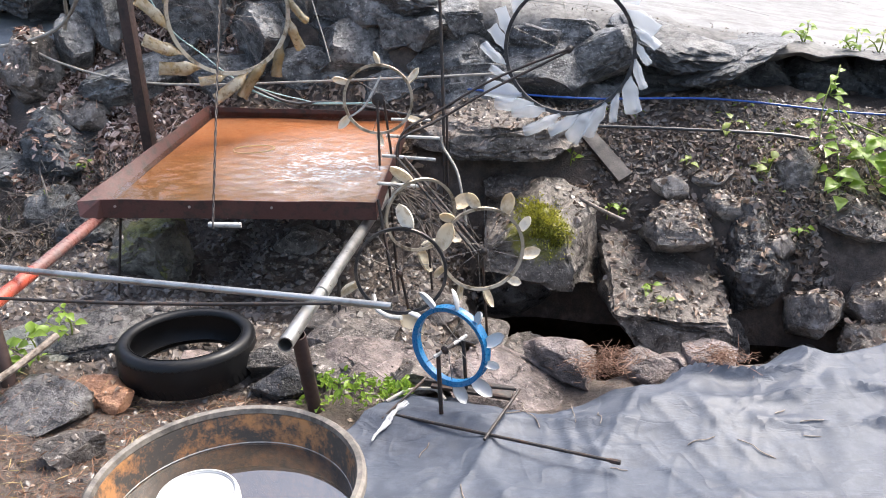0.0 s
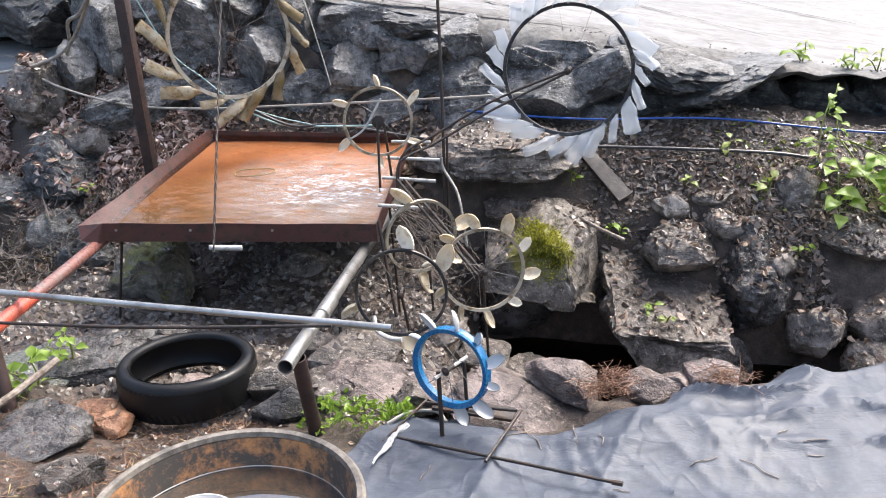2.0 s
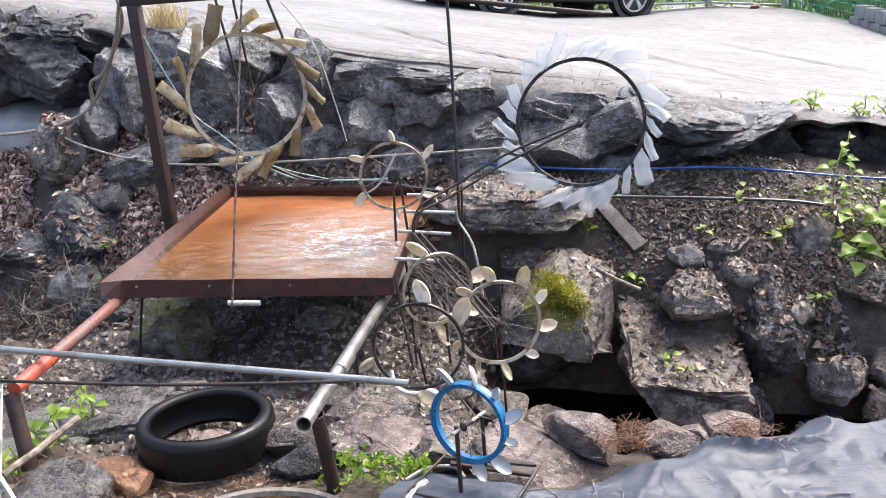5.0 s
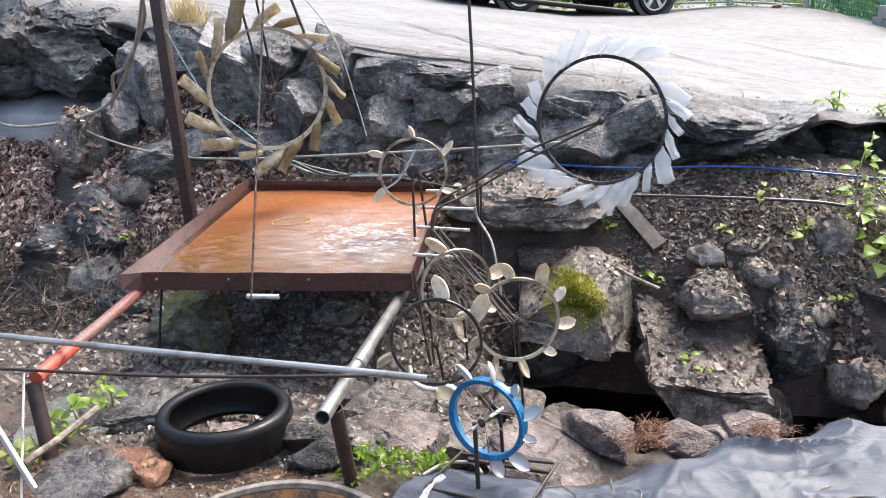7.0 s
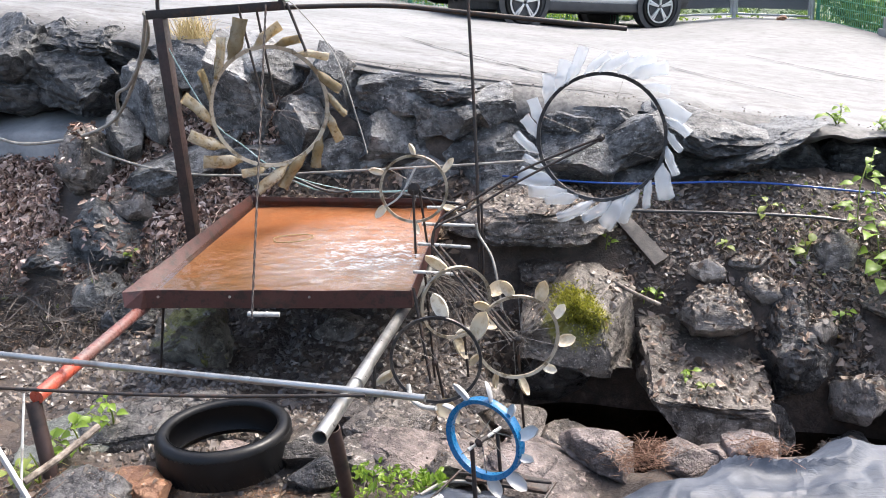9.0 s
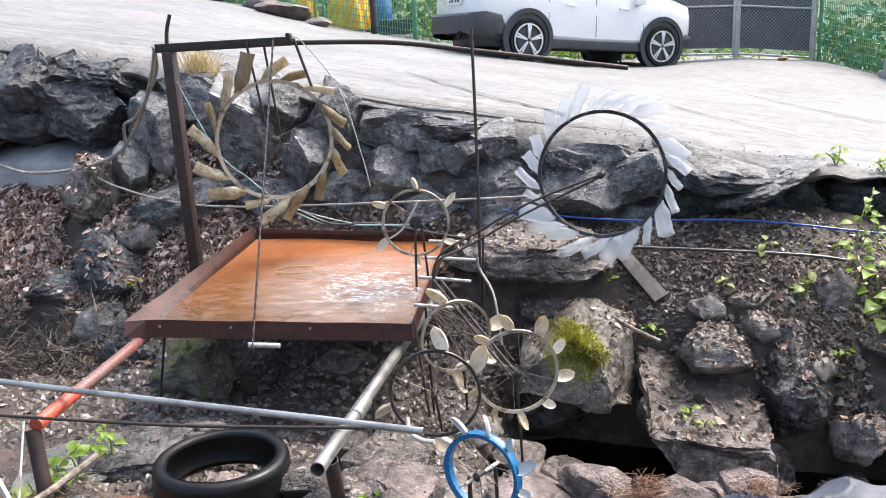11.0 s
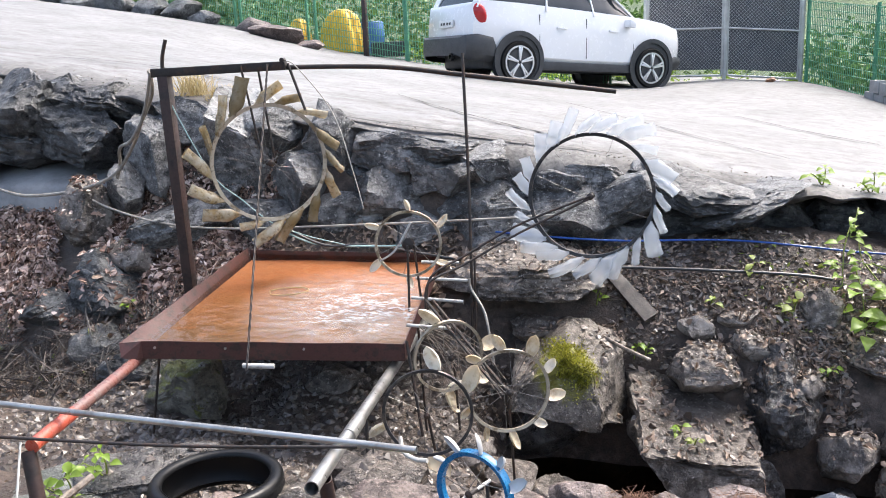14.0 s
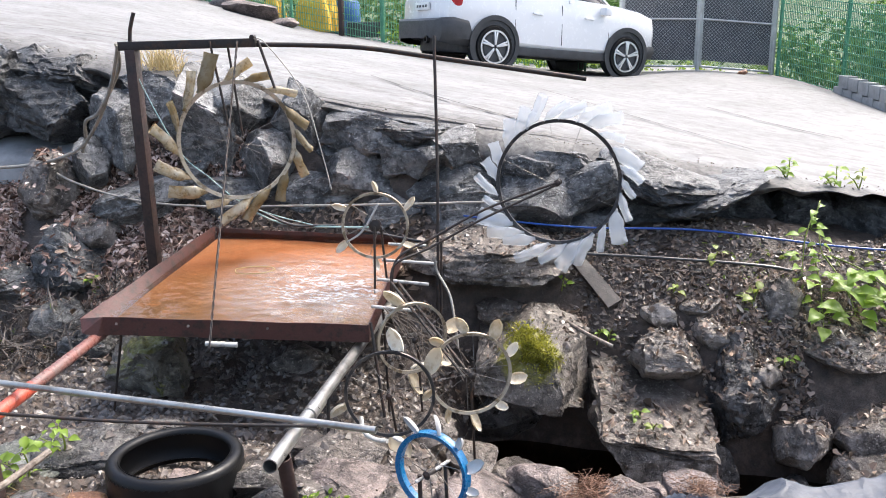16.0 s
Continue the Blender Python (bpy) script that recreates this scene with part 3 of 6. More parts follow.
crack((-1.8, 5.75), (-1.35, 5.62), (-.84, 5.6), (-.34, 5.55), (.3, 5.6))
crack((-.06, 10.43), (.55, 8.95), (1.16, 7.72), (1.64, 6.83))
crack((1.93, 10.57), (2.48, 9.5), (3.03, 8.98))
crack((-1.69, 8.27), (-1.05, 7.3), (-.49, 6.61), (-.12, 6.23))
crack((.6, 12.22), (.62, 10.19), (.6, 8.82))
crack((-4.85, 7.33), (-4.13, 7.93), (-2.92, 7.27))


def rock_geo(size, seed, sub=5, facets=16, rough=.06, under=0.0, blunt=0.0, spin=14, planes=()):
    """A broken stone: a ball cut by random planes and by those given, then roughened."""
    rnd = random.Random(seed)
    bm = bmesh.new()
    bmesh.ops.create_icosphere(bm, subdivisions=sub, radius=1)
    cuts = []
    for _ in range(facets):
        d = Vector((rnd.gauss(0, 1), rnd.gauss(0, 1), rnd.gauss(0, 1))).normalized()
        cuts.append((d, rnd.uniform(.5, .8) + blunt))
    if planes:
        cuts = [(d, h + .14) for d, h in cuts] + [(Vector(q[:3]).normalized(), q[3]) for q in planes]
    off = Vector((rnd.random() * 40, rnd.random() * 40, seed * 1.7))
    skew = Euler((rnd.uniform(-.7, .7), rnd.uniform(-.7, .7), 0)).to_matrix()
    for v in bm.verts:
        p = v.co.copy()
        for d, h in cuts:
            over = p.dot(d) - h
            if over > 0:
                p -= d * over * .985
        q = v.co + off
        layer = Vector((q.x * 1.2, q.y * 1.2, q.z * 5.5)) @ skew
        p *= 1 + rough * 1.5 * noise.noise(q * 1.9) + rough * 1.1 * abs(noise.noise(layer)) + rough * .8 * (.5 - abs(noise.noise(q * 5.1))) + rough * .5 * noise.noise(q * 13) + rough * .3 * noise.noise(q * 29)
        if p.z < 0:
            p.y -= under * p.z
            p.x *= 1 + .35 * under * p.z
        v.co = Vector((p.x * size[0] * .72, p.y * size[1] * .72, p.z * size[2] * .72))
    bm.transform(pose(0, 0, 0, rnd.uniform(-spin, spin), rnd.uniform(-spin, spin), rnd.uniform(-4, 4) if planes else rnd.uniform(-25, 25)))
    return Geo().bm(bm)


def boulder(x, y, z, sx, sy, sz, seed, mossy=False, skin="rock", label="", planes=()):
    g = rock_geo((sx * .92, sy * .96, sz * .92), seed, 5 if max(sx, sz) > .3 else 4, rough=.1 if y > 3.9 else .07, under=1.1 if y > 3.9 and x > -1 and not planes else 0.0, blunt=.06 if y > 3.9 else 0.0, spin=3 if planes else 8 if y > 3.9 else 14, planes=planes)
    big = max(sx, sz) > .3
    text = label or ("mossy" if mossy else {"rock": "wet grey", "russet": "reddish brown", "ochre": "orange-brown", "slate": "dark wet slate", "wet_wall": "black wet", "pale_slab": "flat pale greenish"}[skin]) + (" boulder set in the muddy bank" if big else " stone lying on the wet bank")
    ob = new("boulder" if big else "stone", g.mesh("boulder", M[("moss_patch" if seed == 50 else "mossy") if mossy else skin]))
    ob.location = (x, y, z)
    return tagged(ob, text, "rock", "rocks on the bank")


stone_wall = thing("stone_wall", (0, 5.4, .6), "dry wall of dark wet boulders holding up the road", "wall", kind="structure")


def wall_stone(x, y, z, sx, sy, sz, seed, skin="wall", rough=.075):
    ob = new("stone", rock_geo((sx * 1.08, sy * 1.05, sz * 1.1), seed + 300, 5, 16, rough).mesh("stone", M[skin]))
    ob.parent = stone_wall
    ob.location = (x, y - 5.4 - .06, z - .63)


# stones of the wall
wall_stone(-4.08, 6.06, 1.47, 0.57, 0.52, 0.47, 1, "wet_wall", .12)
wall_stone(-3.73, 6.04, 1.52, 0.42, 0.35, 0.28, 2, "wet_wall", .12)
wall_stone(-3.41, 5.98, 1.48, 0.41, 0.33, 0.25, 3, "wet_wall", .12)
wall_stone(-3.55, 5.89, 1.24, 0.67, 0.52, 0.37, 4, "wet_wall", .12)
wall_stone(-4.10, 5.92, 1.17, 0.52, 0.42, 0.31, 5, "wet_wall", .12)
wall_stone(-2.95, 5.68, 1.07, 0.32, 0.41, 0.51, 6)
wall_stone(-3.07, 5.53, 0.87, 0.23, 0.28, 0.32, 7)
wall_stone(-4.26, 6.04, 1.42, 0.34, 0.36, 0.37, 8, "wet_wall", .12)
wall_stone(-2.61, 5.52, 0.69, 0.73, 0.50, 0.27, 9)
wall_stone(-2.32, 5.74, 1.15, 0.61, 0.55, 0.49, 10)
wall_stone(-1.81, 5.56, 0.88, 0.31, 0.35, 0.38, 11)
wall_stone(-1.60, 5.67, 1.19, 0.29, 0.32, 0.34, 12)
wall_stone(-2.67, 5.82, 1.30, 0.42, 0.35, 0.28, 13)
wall_stone(-1.28, 5.63, 0.95, 0.46, 0.35, 0.25, 14)
wall_stone(-1.14, 5.57, 0.78, 0.56, 0.47, 0.39, 15)
wall_stone(-1.50, 5.49, 0.73, 0.34, 0.30, 0.25, 16)
wall_stone(-1.25, 5.60, 1.13, 0.52, 0.40, 0.24, 46)
wall_stone(-0.93, 5.56, 1.09, 0.40, 0.36, 0.18, 47, "wet_wall", .1)
wall_stone(-0.92, 5.48, 0.94, 0.26, 0.24, 0.22, 17)
wall_stone(-0.77, 5.47, 0.92, 0.33, 0.28, 0.22, 18)
wall_stone(-0.56, 5.49, 0.97, 0.37, 0.31, 0.24, 19)
wall_stone(-0.62, 5.40, 0.75, 0.47, 0.35, 0.22, 20)
wall_stone(-0.50, 5.32, 0.59, 0.50, 0.37, 0.24, 21)
wall_stone(-0.99, 5.35, 0.59, 0.40, 0.30, 0.20, 22)
wall_stone(-0.17, 5.44, 0.89, 0.33, 0.26, 0.20, 23)
wall_stone(-0.07, 5.36, 0.69, 0.43, 0.38, 0.34, 24)
wall_stone(0.11, 5.44, 0.87, 0.44, 0.33, 0.22, 25)
wall_stone(0.27, 5.35, 0.76, 0.47, 0.39, 0.24, 26)
wall_stone(0.70, 5.45, 0.82, 0.62, 0.50, 0.18, 27, "wet_wall", .1)
wall_stone(1.05, 5.40, 0.77, 0.50, 0.46, 0.18, 29, "wet_wall", .1)
wall_stone(1.29, 5.72, 0.62, 0.40, 0.28, 0.30, 30, "wet_wall", .1)
wall_stone(1.62, 5.70, 0.55, 0.46, 0.30, 0.28, 32, "wet_wall", .1)
wall_stone(-2.01, 5.72, 1.22, 0.36, 0.31, 0.26, 36)
wall_stone(-2.07, 5.51, 0.67, 0.47, 0.36, 0.26, 37)
wall_stone(-4.65, 6.12, 1.50, 0.50, 0.45, 0.42, 39, "wet_wall", .12)
wall_stone(-4.60, 5.95, 1.12, 0.55, 0.45, 0.36, 40, "wet_wall", .12)
wall_stone(2.10, 5.60, 0.50, 0.44, 0.36, 0.24, 41, "wet_wall", .1)
wall_stone(0.55, 5.55, 0.56, 0.50, 0.30, 0.26, 43, "wet_wall", .1)
wall_stone(0.95, 5.60, 0.50, 0.44, 0.28, 0.24, 44, "wet_wall", .1)
wall_stone(0.15, 5.40, 0.57, 0.40, 0.26, 0.20, 45, "wet_wall", .1)

# grey concrete footing under the dark wall
fx = np.linspace(-6.0, -3.1, 60)
rows = []
for dy, z in ((0, .55), (0, .84), (.02, .88), (.06, .9), (.2, .95), (.34, .985), (.6, 1.0)):
    rows.append(np.stack([fx, 5.56 + dy - .12 * (fx + 3.1) * .5 + .03 * ripple(fx, fx * 0 + z, .3, 71), z + .012 * ripple(fx, fx * 0 + dy, .25, 72) - .012 * (fx + 3.6)], -1))
single("wall_footing", Geo().grid(np.array(rows).transpose(1, 0, 2)), M["footing"], "smooth grey concrete footing under the stone wall", "footing", kind="structure", at=(0, 0, 0))

# boulders of the far bank
boulder(-0.08, 4.34, -0.05, 0.64, 0.60, 0.52, 50, mossy=True, planes=((1, -.25, .05, .52), (-.55, -.25, .8, .5), (.5, -.2, .85, .56), (.05, -1, .2, .55), (-.3, -.15, -.95, .42), (-1, -.1, 0, .6)))
boulder(-0.19, 4.64, 0.11, 0.32, 0.27, 0.21, 51)
boulder(-0.33, 4.86, 0.42, 0.66, 0.56, 0.27, 52, planes=((0, -.15, 1, .5), (0, -1, .1, .7), (0, .1, -1, .45)))
boulder(0.66, 4.47, -0.07, 0.40, 0.36, 0.34, 53)
boulder(0.57, 4.26, -0.40, 0.84, 0.74, 0.60, 158, planes=((.14, -.42, .9, .36), (.05, -1, -.08, .54), (1, -.1, .1, .52), (-.85, -.1, -.45, .4), (-1, 0, .1, .54), (0, 0, -1, .5)))
boulder(1.04, 4.46, -0.18, 0.31, 0.38, 0.48, 255, skin="slate", planes=((0, -.6, .8, .6), (.6, -.3, .6, .62), (-.7, -.2, .5, .62)))
boulder(1.33, 4.24, -0.44, 0.27, 0.32, 0.32, 156)
boulder(1.62, 4.62, -0.05, 0.52, 0.40, 0.28, 57)
boulder(1.30, 4.77, 0.14, 0.26, 0.26, 0.28, 58)
boulder(0.65, 4.64, 0.12, 0.16, 0.17, 0.18, 60)
boulder(1.66, 4.30, -0.40, 0.28, 0.3, 0.3, 61)
boulder(-2.10, 4.06, -0.03, 0.38, 0.36, 0.38, 262, mossy=True)
boulder(-2.64, 4.45, -0.09, 0.32, 0.28, 0.24, 63, skin="wet_wall")
boulder(-2.98, 4.72, -0.04, 0.29, 0.27, 0.25, 64, skin="wet_wall")
boulder(-3.38, 5.40, 0.68, 0.30, 0.38, 0.46, 67)
boulder(-3.09, 5.06, 0.26, 0.44, 0.42, 0.39, 68, skin="wet_wall")
boulder(-2.98, 5.20, 0.43, 0.28, 0.27, 0.27, 69)
boulder(-3.42, 4.97, 0.14, 0.37, 0.32, 0.27, 70, skin="wet_wall")
boulder(-1.35, 4.40, -0.11, 0.29, 0.25, 0.21, 71)
boulder(0.92, 4.55, 0.04, 0.19, 0.20, 0.21, 72)
boulder(1.15, 4.42, -0.12, 0.23, 0.22, 0.21, 74)
boulder(0.88, 4.70, 0.18, 0.20, 0.17, 0.14, 75)
boulder(-0.19, 3.77, -0.47, 0.31, 0.26, 0.22, 76)

boulder(0.67, 4.70, 0.08, 0.13, 0.1, 0.12, 173, skin="ochre", label="small brown stone stuck in the muddy bank")
boulder(1.66, 4.05, -0.56, 0.42, 0.36, 0.3, 177)
boulder(1.22, 4.06, -0.72, 0.4, 0.32, 0.28, 178, skin="slate")
boulder(1.95, 4.2, -0.4, 0.4, 0.34, 0.3, 179)
boulder(0.86, 4.26, -0.66, 0.40, 0.34, 0.36, 175, skin="slate")
boulder(-0.18, 4.48, -0.42, 0.42, 0.3, 0.4, 176, skin="slate")

# slabs and stones on the near side of the stream
boulder(-1.89, 3.0, 0.03, 0.44, 0.32, 0.22, 90, skin="slate", planes=((-.12, -.4, .9, .42), (.2, -1, .1, .6), (-1, -.3, 0, .62)))
boulder(-2.12, 2.93, 0.02, 0.34, 0.34, 0.14, 91, skin="pale_slab", planes=((0, -.25, 1, .45),))
boulder(-1.62, 3.14, 0.03, 0.26, 0.22, 0.14, 190, skin="slate")
boulder(-1.0, 2.72, 0.02, 0.2, 0.16, 0.14, 191, skin="slate")
boulder(-1.67, 2.59, 0.03, 0.2, 0.16, 0.1, 92, skin="ochre", planes=((.1, -.4, .9, .5), (0, -1, 0, .6)))
boulder(-1.57, 2.55, 0.03, 0.12, 0.1, 0.08, 192, skin="ochre")
boulder(-1.81, 2.48, 0.04, 0.28, 0.24, 0.16, 93, skin="slate", planes=((.05, -.5, .85, .48),))
boulder(-1.56, 2.23, 0.07, 0.17, 0.14, 0.12, 94)
boulder(-0.80, 3.14, 0.00, 0.34, 0.28, 0.11, 96)
boulder(-0.62, 2.86, -0.01, 0.42, 0.3, 0.11, 97, skin="russet")
boulder(-0.86, 2.88, 0.00, 0.26, 0.2, 0.12, 98)
boulder(-1.10, 2.87, 0.04, 0.22, 0.19, 0.17, 99)
boulder(-0.20, 2.78, 0.02, 0.46, 0.3, 0.09, 100, skin="russet")
boulder(0.01, 2.86, 0.07, 0.28, 0.2, 0.14, 101, skin="russet")
boulder(0.29, 2.84, 0.06, 0.18, 0.13, 0.09, 102, skin="russet")
boulder(0.40, 2.88, 0.05, 0.16, 0.12, 0.10, 103, skin="russet")
boulder(0.53, 2.87, 0.07, 0.20, 0.17, 0.13, 104, skin="russet")
boulder(-0.15, 3.86, -0.50, 0.39, 0.29, 0.18, 105)
boulder(-0.36, 3.74, -0.32, 0.24, 0.21, 0.18, 106)
boulder(-0.53, 2.78, 0.03, 0.17, 0.14, 0.11, 107)
boulder(-1.02, 3.22, -0.01, 0.17, 0.14, 0.11, 109)
boulder(-0.54, 3.68, -0.14, 0.24, 0.19, 0.15, 110)

# ---- black plastic sheet ----
def tarp_z(x, y):
    x, y = np.asarray(x, float), np.asarray(y, float)
    back = np.clip((y - 2.3) / .5, 0, 1)
    a = x * .8 + y * .6
    folds = .006 * ripple(x, y, .3, 23)
    for turn, gap, high, seed in ((20, .3, .015, 41), (-35, .22, .014, 42), (65, .26, .012, 43), (100, .17, .01, 44), (-10, .12, .008, 45), (45, .1, .007, 46), (-60, .13, .008, 47), (10, .075, .004, 48), (80, .08, .004, 49), (-25, .06, .003, 50)):
        c, s = math.cos(radians(turn)), math.sin(radians(turn))
        u, v = x * c + y * s, y * c - x * s
        v = v + .05 * ripple(u, v, .4, seed + 20)
        crest = 1 - np.abs(ripple(u * .22, v, gap, seed))
        folds = folds + high * crest ** 7 * np.clip(.65 + 1.1 * ripple(u, v, .6, seed + 40), 0, 1)
    hem = .06 * (1 - np.abs(ripple(x * .7, y * 2.6, .35, 24))) ** 3 * back
    return .012 + .007 * ripple(x, y, .8, 25) + folds + hem + .055 * back + .02 * np.clip(x, 0, 2) * back


tu, tv = np.linspace(0, 1, 300), np.linspace(0, 1, 210)
U, V = np.meshgrid(tu, tv, indexing="ij")
far_x = [-.74, -.6, -.5, -.3, -.05, .15, .4, .65, .9, 1.3, 2.4]
far_y = [2.42, 2.6, 2.66, 2.6, 2.6, 2.67, 2.77, 2.85, 2.92, 3.02, 3.15]
TX = -.74 + U * 3.2
edge = np.interp(TX, far_x, far_y) + .03 * ripple(TX, TX * 0, .16, 26)
TY = .55 + V * (edge - .55)
TX = TX + .03 * ripple(TY, TX, .3, 27) - .12 * (1 - V) * (1 - U) * 3
TZ = np.maximum(tarp_z(TX, TY), land_z(TX, TY) + .01) - .05 * np.clip((V - .975) / .025, 0, 1)
single("plastic_sheet", Geo().grid(np.stack([TX, TY, TZ], -1)), M["tarp"], "creased wet black plastic sheet spread on the ground", "tarpaulin", at=(0, 0, 0))

# ---- the rusty water tray and its pipes ----
FL, FR = np.array([-2.005, 3.485, .465]), np.array([-.808, 3.635, .402])
BL, BR = np.array([-2.01, 4.91, .543]), np.array([-.85, 5.03, .478])


def on_tray(u, v, w=0.0, out=0.0):
    """A point of the tray: across, along, up."""
    p = (FL * (1 - u) + FR * u) * (1 - v) + (BL * (1 - u) + BR * u) * v
    return p + np.array([out, 0, w])


tray = thing("water_tray", on_tray(.5, .5, -.07), "shallow rusty steel tray of orange water on pipe supports", "tray")


def slab(a, b, c, d, thick, up, n=10, wob=.002):
    """A bent sheet wall between two lines, with thickness."""
    g = Geo()
    ts = np.linspace(0, 1, n)
    low = np.array([a + (b - a) * t for t in ts])
    high = np.array([d + (c - d) * t for t in ts])
    high[:, 2] += wob * np.sin(ts * 17)
    th = np.array(up, float) * thick
    return g.grid(np.stack([low, high, high + th, low + th], 1), wrap_v=True).add([*low[[0]], *high[[0]], *(high + th)[[0]], *(low + th)[[0]]], [(0, 1, 2, 3)]).add([*low[[-1]], *high[[-1]], *(high + th)[[-1]], *(low + th)[[-1]]], [(3, 2, 1, 0)])


D = -.085
part("front_lip", slab(on_tray(0, 0, D), on_tray(1, 0, D), on_tray(1, 0), on_tray(0, 0), .005, (0, 1, 0)), M["rust_paint"], tray)
part("back_lip", slab(on_tray(0, 1, D), on_tray(1, 1, D), on_tray(1, 1, .005), on_tray(0, 1, .01), .005, (0, -1, 0)), M["rust_paint"], tray)
part("side_panel", slab(on_tray(0, 0, D), on_tray(0, 1, D), on_tray(0, 1, .02, -.02), on_tray(0, 0, -.01, -.11), .005, (1, 0, 0)), M["rust_paint"], tray, "bent-out side panel")
part("side_lip", slab(on_tray(1, 0, D), on_tray(1, 1, D), on_tray(1, 1, .0, .01), on_tray(1, 0, .002, .0), .005, (1, 0, 0)), M["rust_paint"], tray)
corner = Geo().add([on_tray(0, 0, D), on_tray(0, 0, 0), on_tray(0, 0, -.01, -.11), on_tray(0, -.035, -.06, -.08), on_tray(0, -.02, D, -.02)], [(0, 1, 2, 3, 4)])
part("folded_corner", corner, M["rust_paint"], tray, "crumpled folded corner", smooth=False)
us, vs = np.linspace(.004, .996, 30), np.linspace(.004, .996, 36)
bed = np.array([[on_tray(u, v, -.05 + .004 * math.sin(u * 9 + v * 5)) for v in vs] for u in us])
part("tray_bed", Geo().grid(bed), M["rust_bed"], tray, "rust-stained orange bed")
under = np.array([[on_tray(u, v, -.083) for v in (0.004, .996)] for u in (0.004, .996)])
part("tray_underside", Geo().grid(under), M["rust_paint"], tray)
wet = np.array([[on_tray(u, v, -.016) for v in np.linspace(.004, .996, 150)] for u in np.linspace(.004, .996, 120)])
churn = np.exp(-((wet[..., 0] + 1.2) / .38) ** 2 - ((wet[..., 1] - 4.1) / .5) ** 2)
wet[..., 2] += (.0011 + .0032 * churn) * ripple(wet[..., 0] + .3 * wet[..., 1], wet[..., 1] * 1.3, .07, 31) + (.0005 + .0014 * churn) * ripple(wet[..., 0] - .4 * wet[..., 1], wet[..., 1] * 1.2, .03, 32)
d0 = np.hypot(wet[..., 0] + 1.12, wet[..., 1] - 4.12)
wet[..., 2] += .0035 * np.sin(d0 * 80) * np.exp(-d0 * 5.0)
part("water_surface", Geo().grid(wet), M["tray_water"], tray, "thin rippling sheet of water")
for u, v in ((.32, 0), (.62, 0), (.05, 0)):
    g = Geo().tube(line(on_tray(u, -.004, -.03), on_tray(u, .0, -.03)), .006, 8)
    part("rivet", g, M["galv"], tray)
foot_pipe = Geo().tube(line((-1.52, 3.47, .355), (-1.38, 3.49, .345)), .012, 10)
part("stub_pipe", foot_pipe, M["rung"], tray, "short pale pipe stub")


def pipe(name, pts, r, mat, label, category="pipe", hollow=True, extra=None):
    pts = np.array(pts, float)
    g = Geo().tube(pts, r, 18, caps=not hollow)
    if hollow:
        g.tube(pts, r * .86, 18, caps=False)
        for end in (0, -1):
            t = pts[1] - pts[0] if end == 0 else pts[-1] - pts[-2]
            g.ring(pts[end], t, r * .93, [(-.07 * r, -.001), (.07 * r, -.001), (.07 * r, .001), (-.07 * r, .001)], 18)
    ob = thing(name, tuple(pts.mean(0)), label, category)
    part("tube", g, mat, ob)
    if extra:
        extra(ob)
    return ob


def sleeve(a, b, r, mat):
    return lambda ob: part("sleeve", Geo().tube(line(a, b), r, 18), mat, ob, "thicker joint sleeve")


pipe("red_pipe", line((-2.049, 2.7, .333), (-2.03, 4.95, .43), 6), .026, M["red_pipe"], "faded red-painted steel pipe under the tray",
     extra=lambda ob: part("painted_end", Geo().tube(line((-2.0491, 2.695, .3328), (-2.0468, 2.97, .3445)), .0275, 18), M["red_end"], ob, "brighter red painted end"))
pipe("galvanised_pipe", line((-.873, 2.395, .3645), (-.862, 4.98, .176), 6), .025, M["galv"], "thick galvanised steel pipe carrying the tray",
     extra=sleeve((-.867, 2.83, .333), (-.867, 2.99, .321), .0285, M["galv"]))
pipe("cross_pipe", bend((-3.3, 3.08, .42), (-2.11, 2.88, .4), (-.9, 2.675, .394), (-.572, 2.615, .393), n=4), .0128, M["galv"], "thin galvanised pipe laid across the two supports")
pipe("iron_rod", bend((-3.0, 2.68, .41), (-2.0, 2.63, .397), (-1.4, 2.61, .392), (-.77, 2.6, .408), n=4), .006, M["dark_steel"], "thin dark iron rod laid across the supports", "rod", False)
pipe("support_leg", line((-.862, 2.5, .34), (-.86, 2.61, -.06), 3), .025, M["post"], "rusty brown steel leg under the galvanised pipe", "leg")
pipe("support_leg", line((-2.07, 2.7, .31), (-2.0, 2.62, -.02), 3), .028, M["post"], "dark rusty leg under the red pipe", "leg")
pipe("iron_rod", line((-1.98, 3.6, .38), (-2.1, 3.62, -.15), 3), .006, M["dark_steel"], "thin rusty rod driven in under the tray", "rod", False)
pipe("iron_rod", line((-.905, 3.28, .32), (-.91, 3.2, -.12), 3), .007, M["dark_steel"], "thin rusty rod beside the galvanised pipe", "rod", False)
pipe("iron_rod", line((-.79, 3.62, .42), (-.72, 3.52, -.0), 3), .007, M["dark_steel"], "thin rusty rod at the tray corner", "rod", False)
pipe("iron_rod", line((-.79, 3.92, .4), (-.77, 3.9, -.2), 3), .006, M["dark_steel"], "thin rusty rod beside the tray", "rod", False)
for a, b in (((-.86, 4.3, .53), (-.585, 4.31, .512)), ((-.84, 4.05, .497), (-.58, 4.06, .472)), ((-.82, 3.79, .44), (-.612, 3.8, .42)), ((-.87, 4.55, .555), (-.66, 4.56, .545))):
    pipe("axle_rod", line(a, b), .0085, M["rung"], "short pale metal rod sticking out of the tray side", "rod", False)

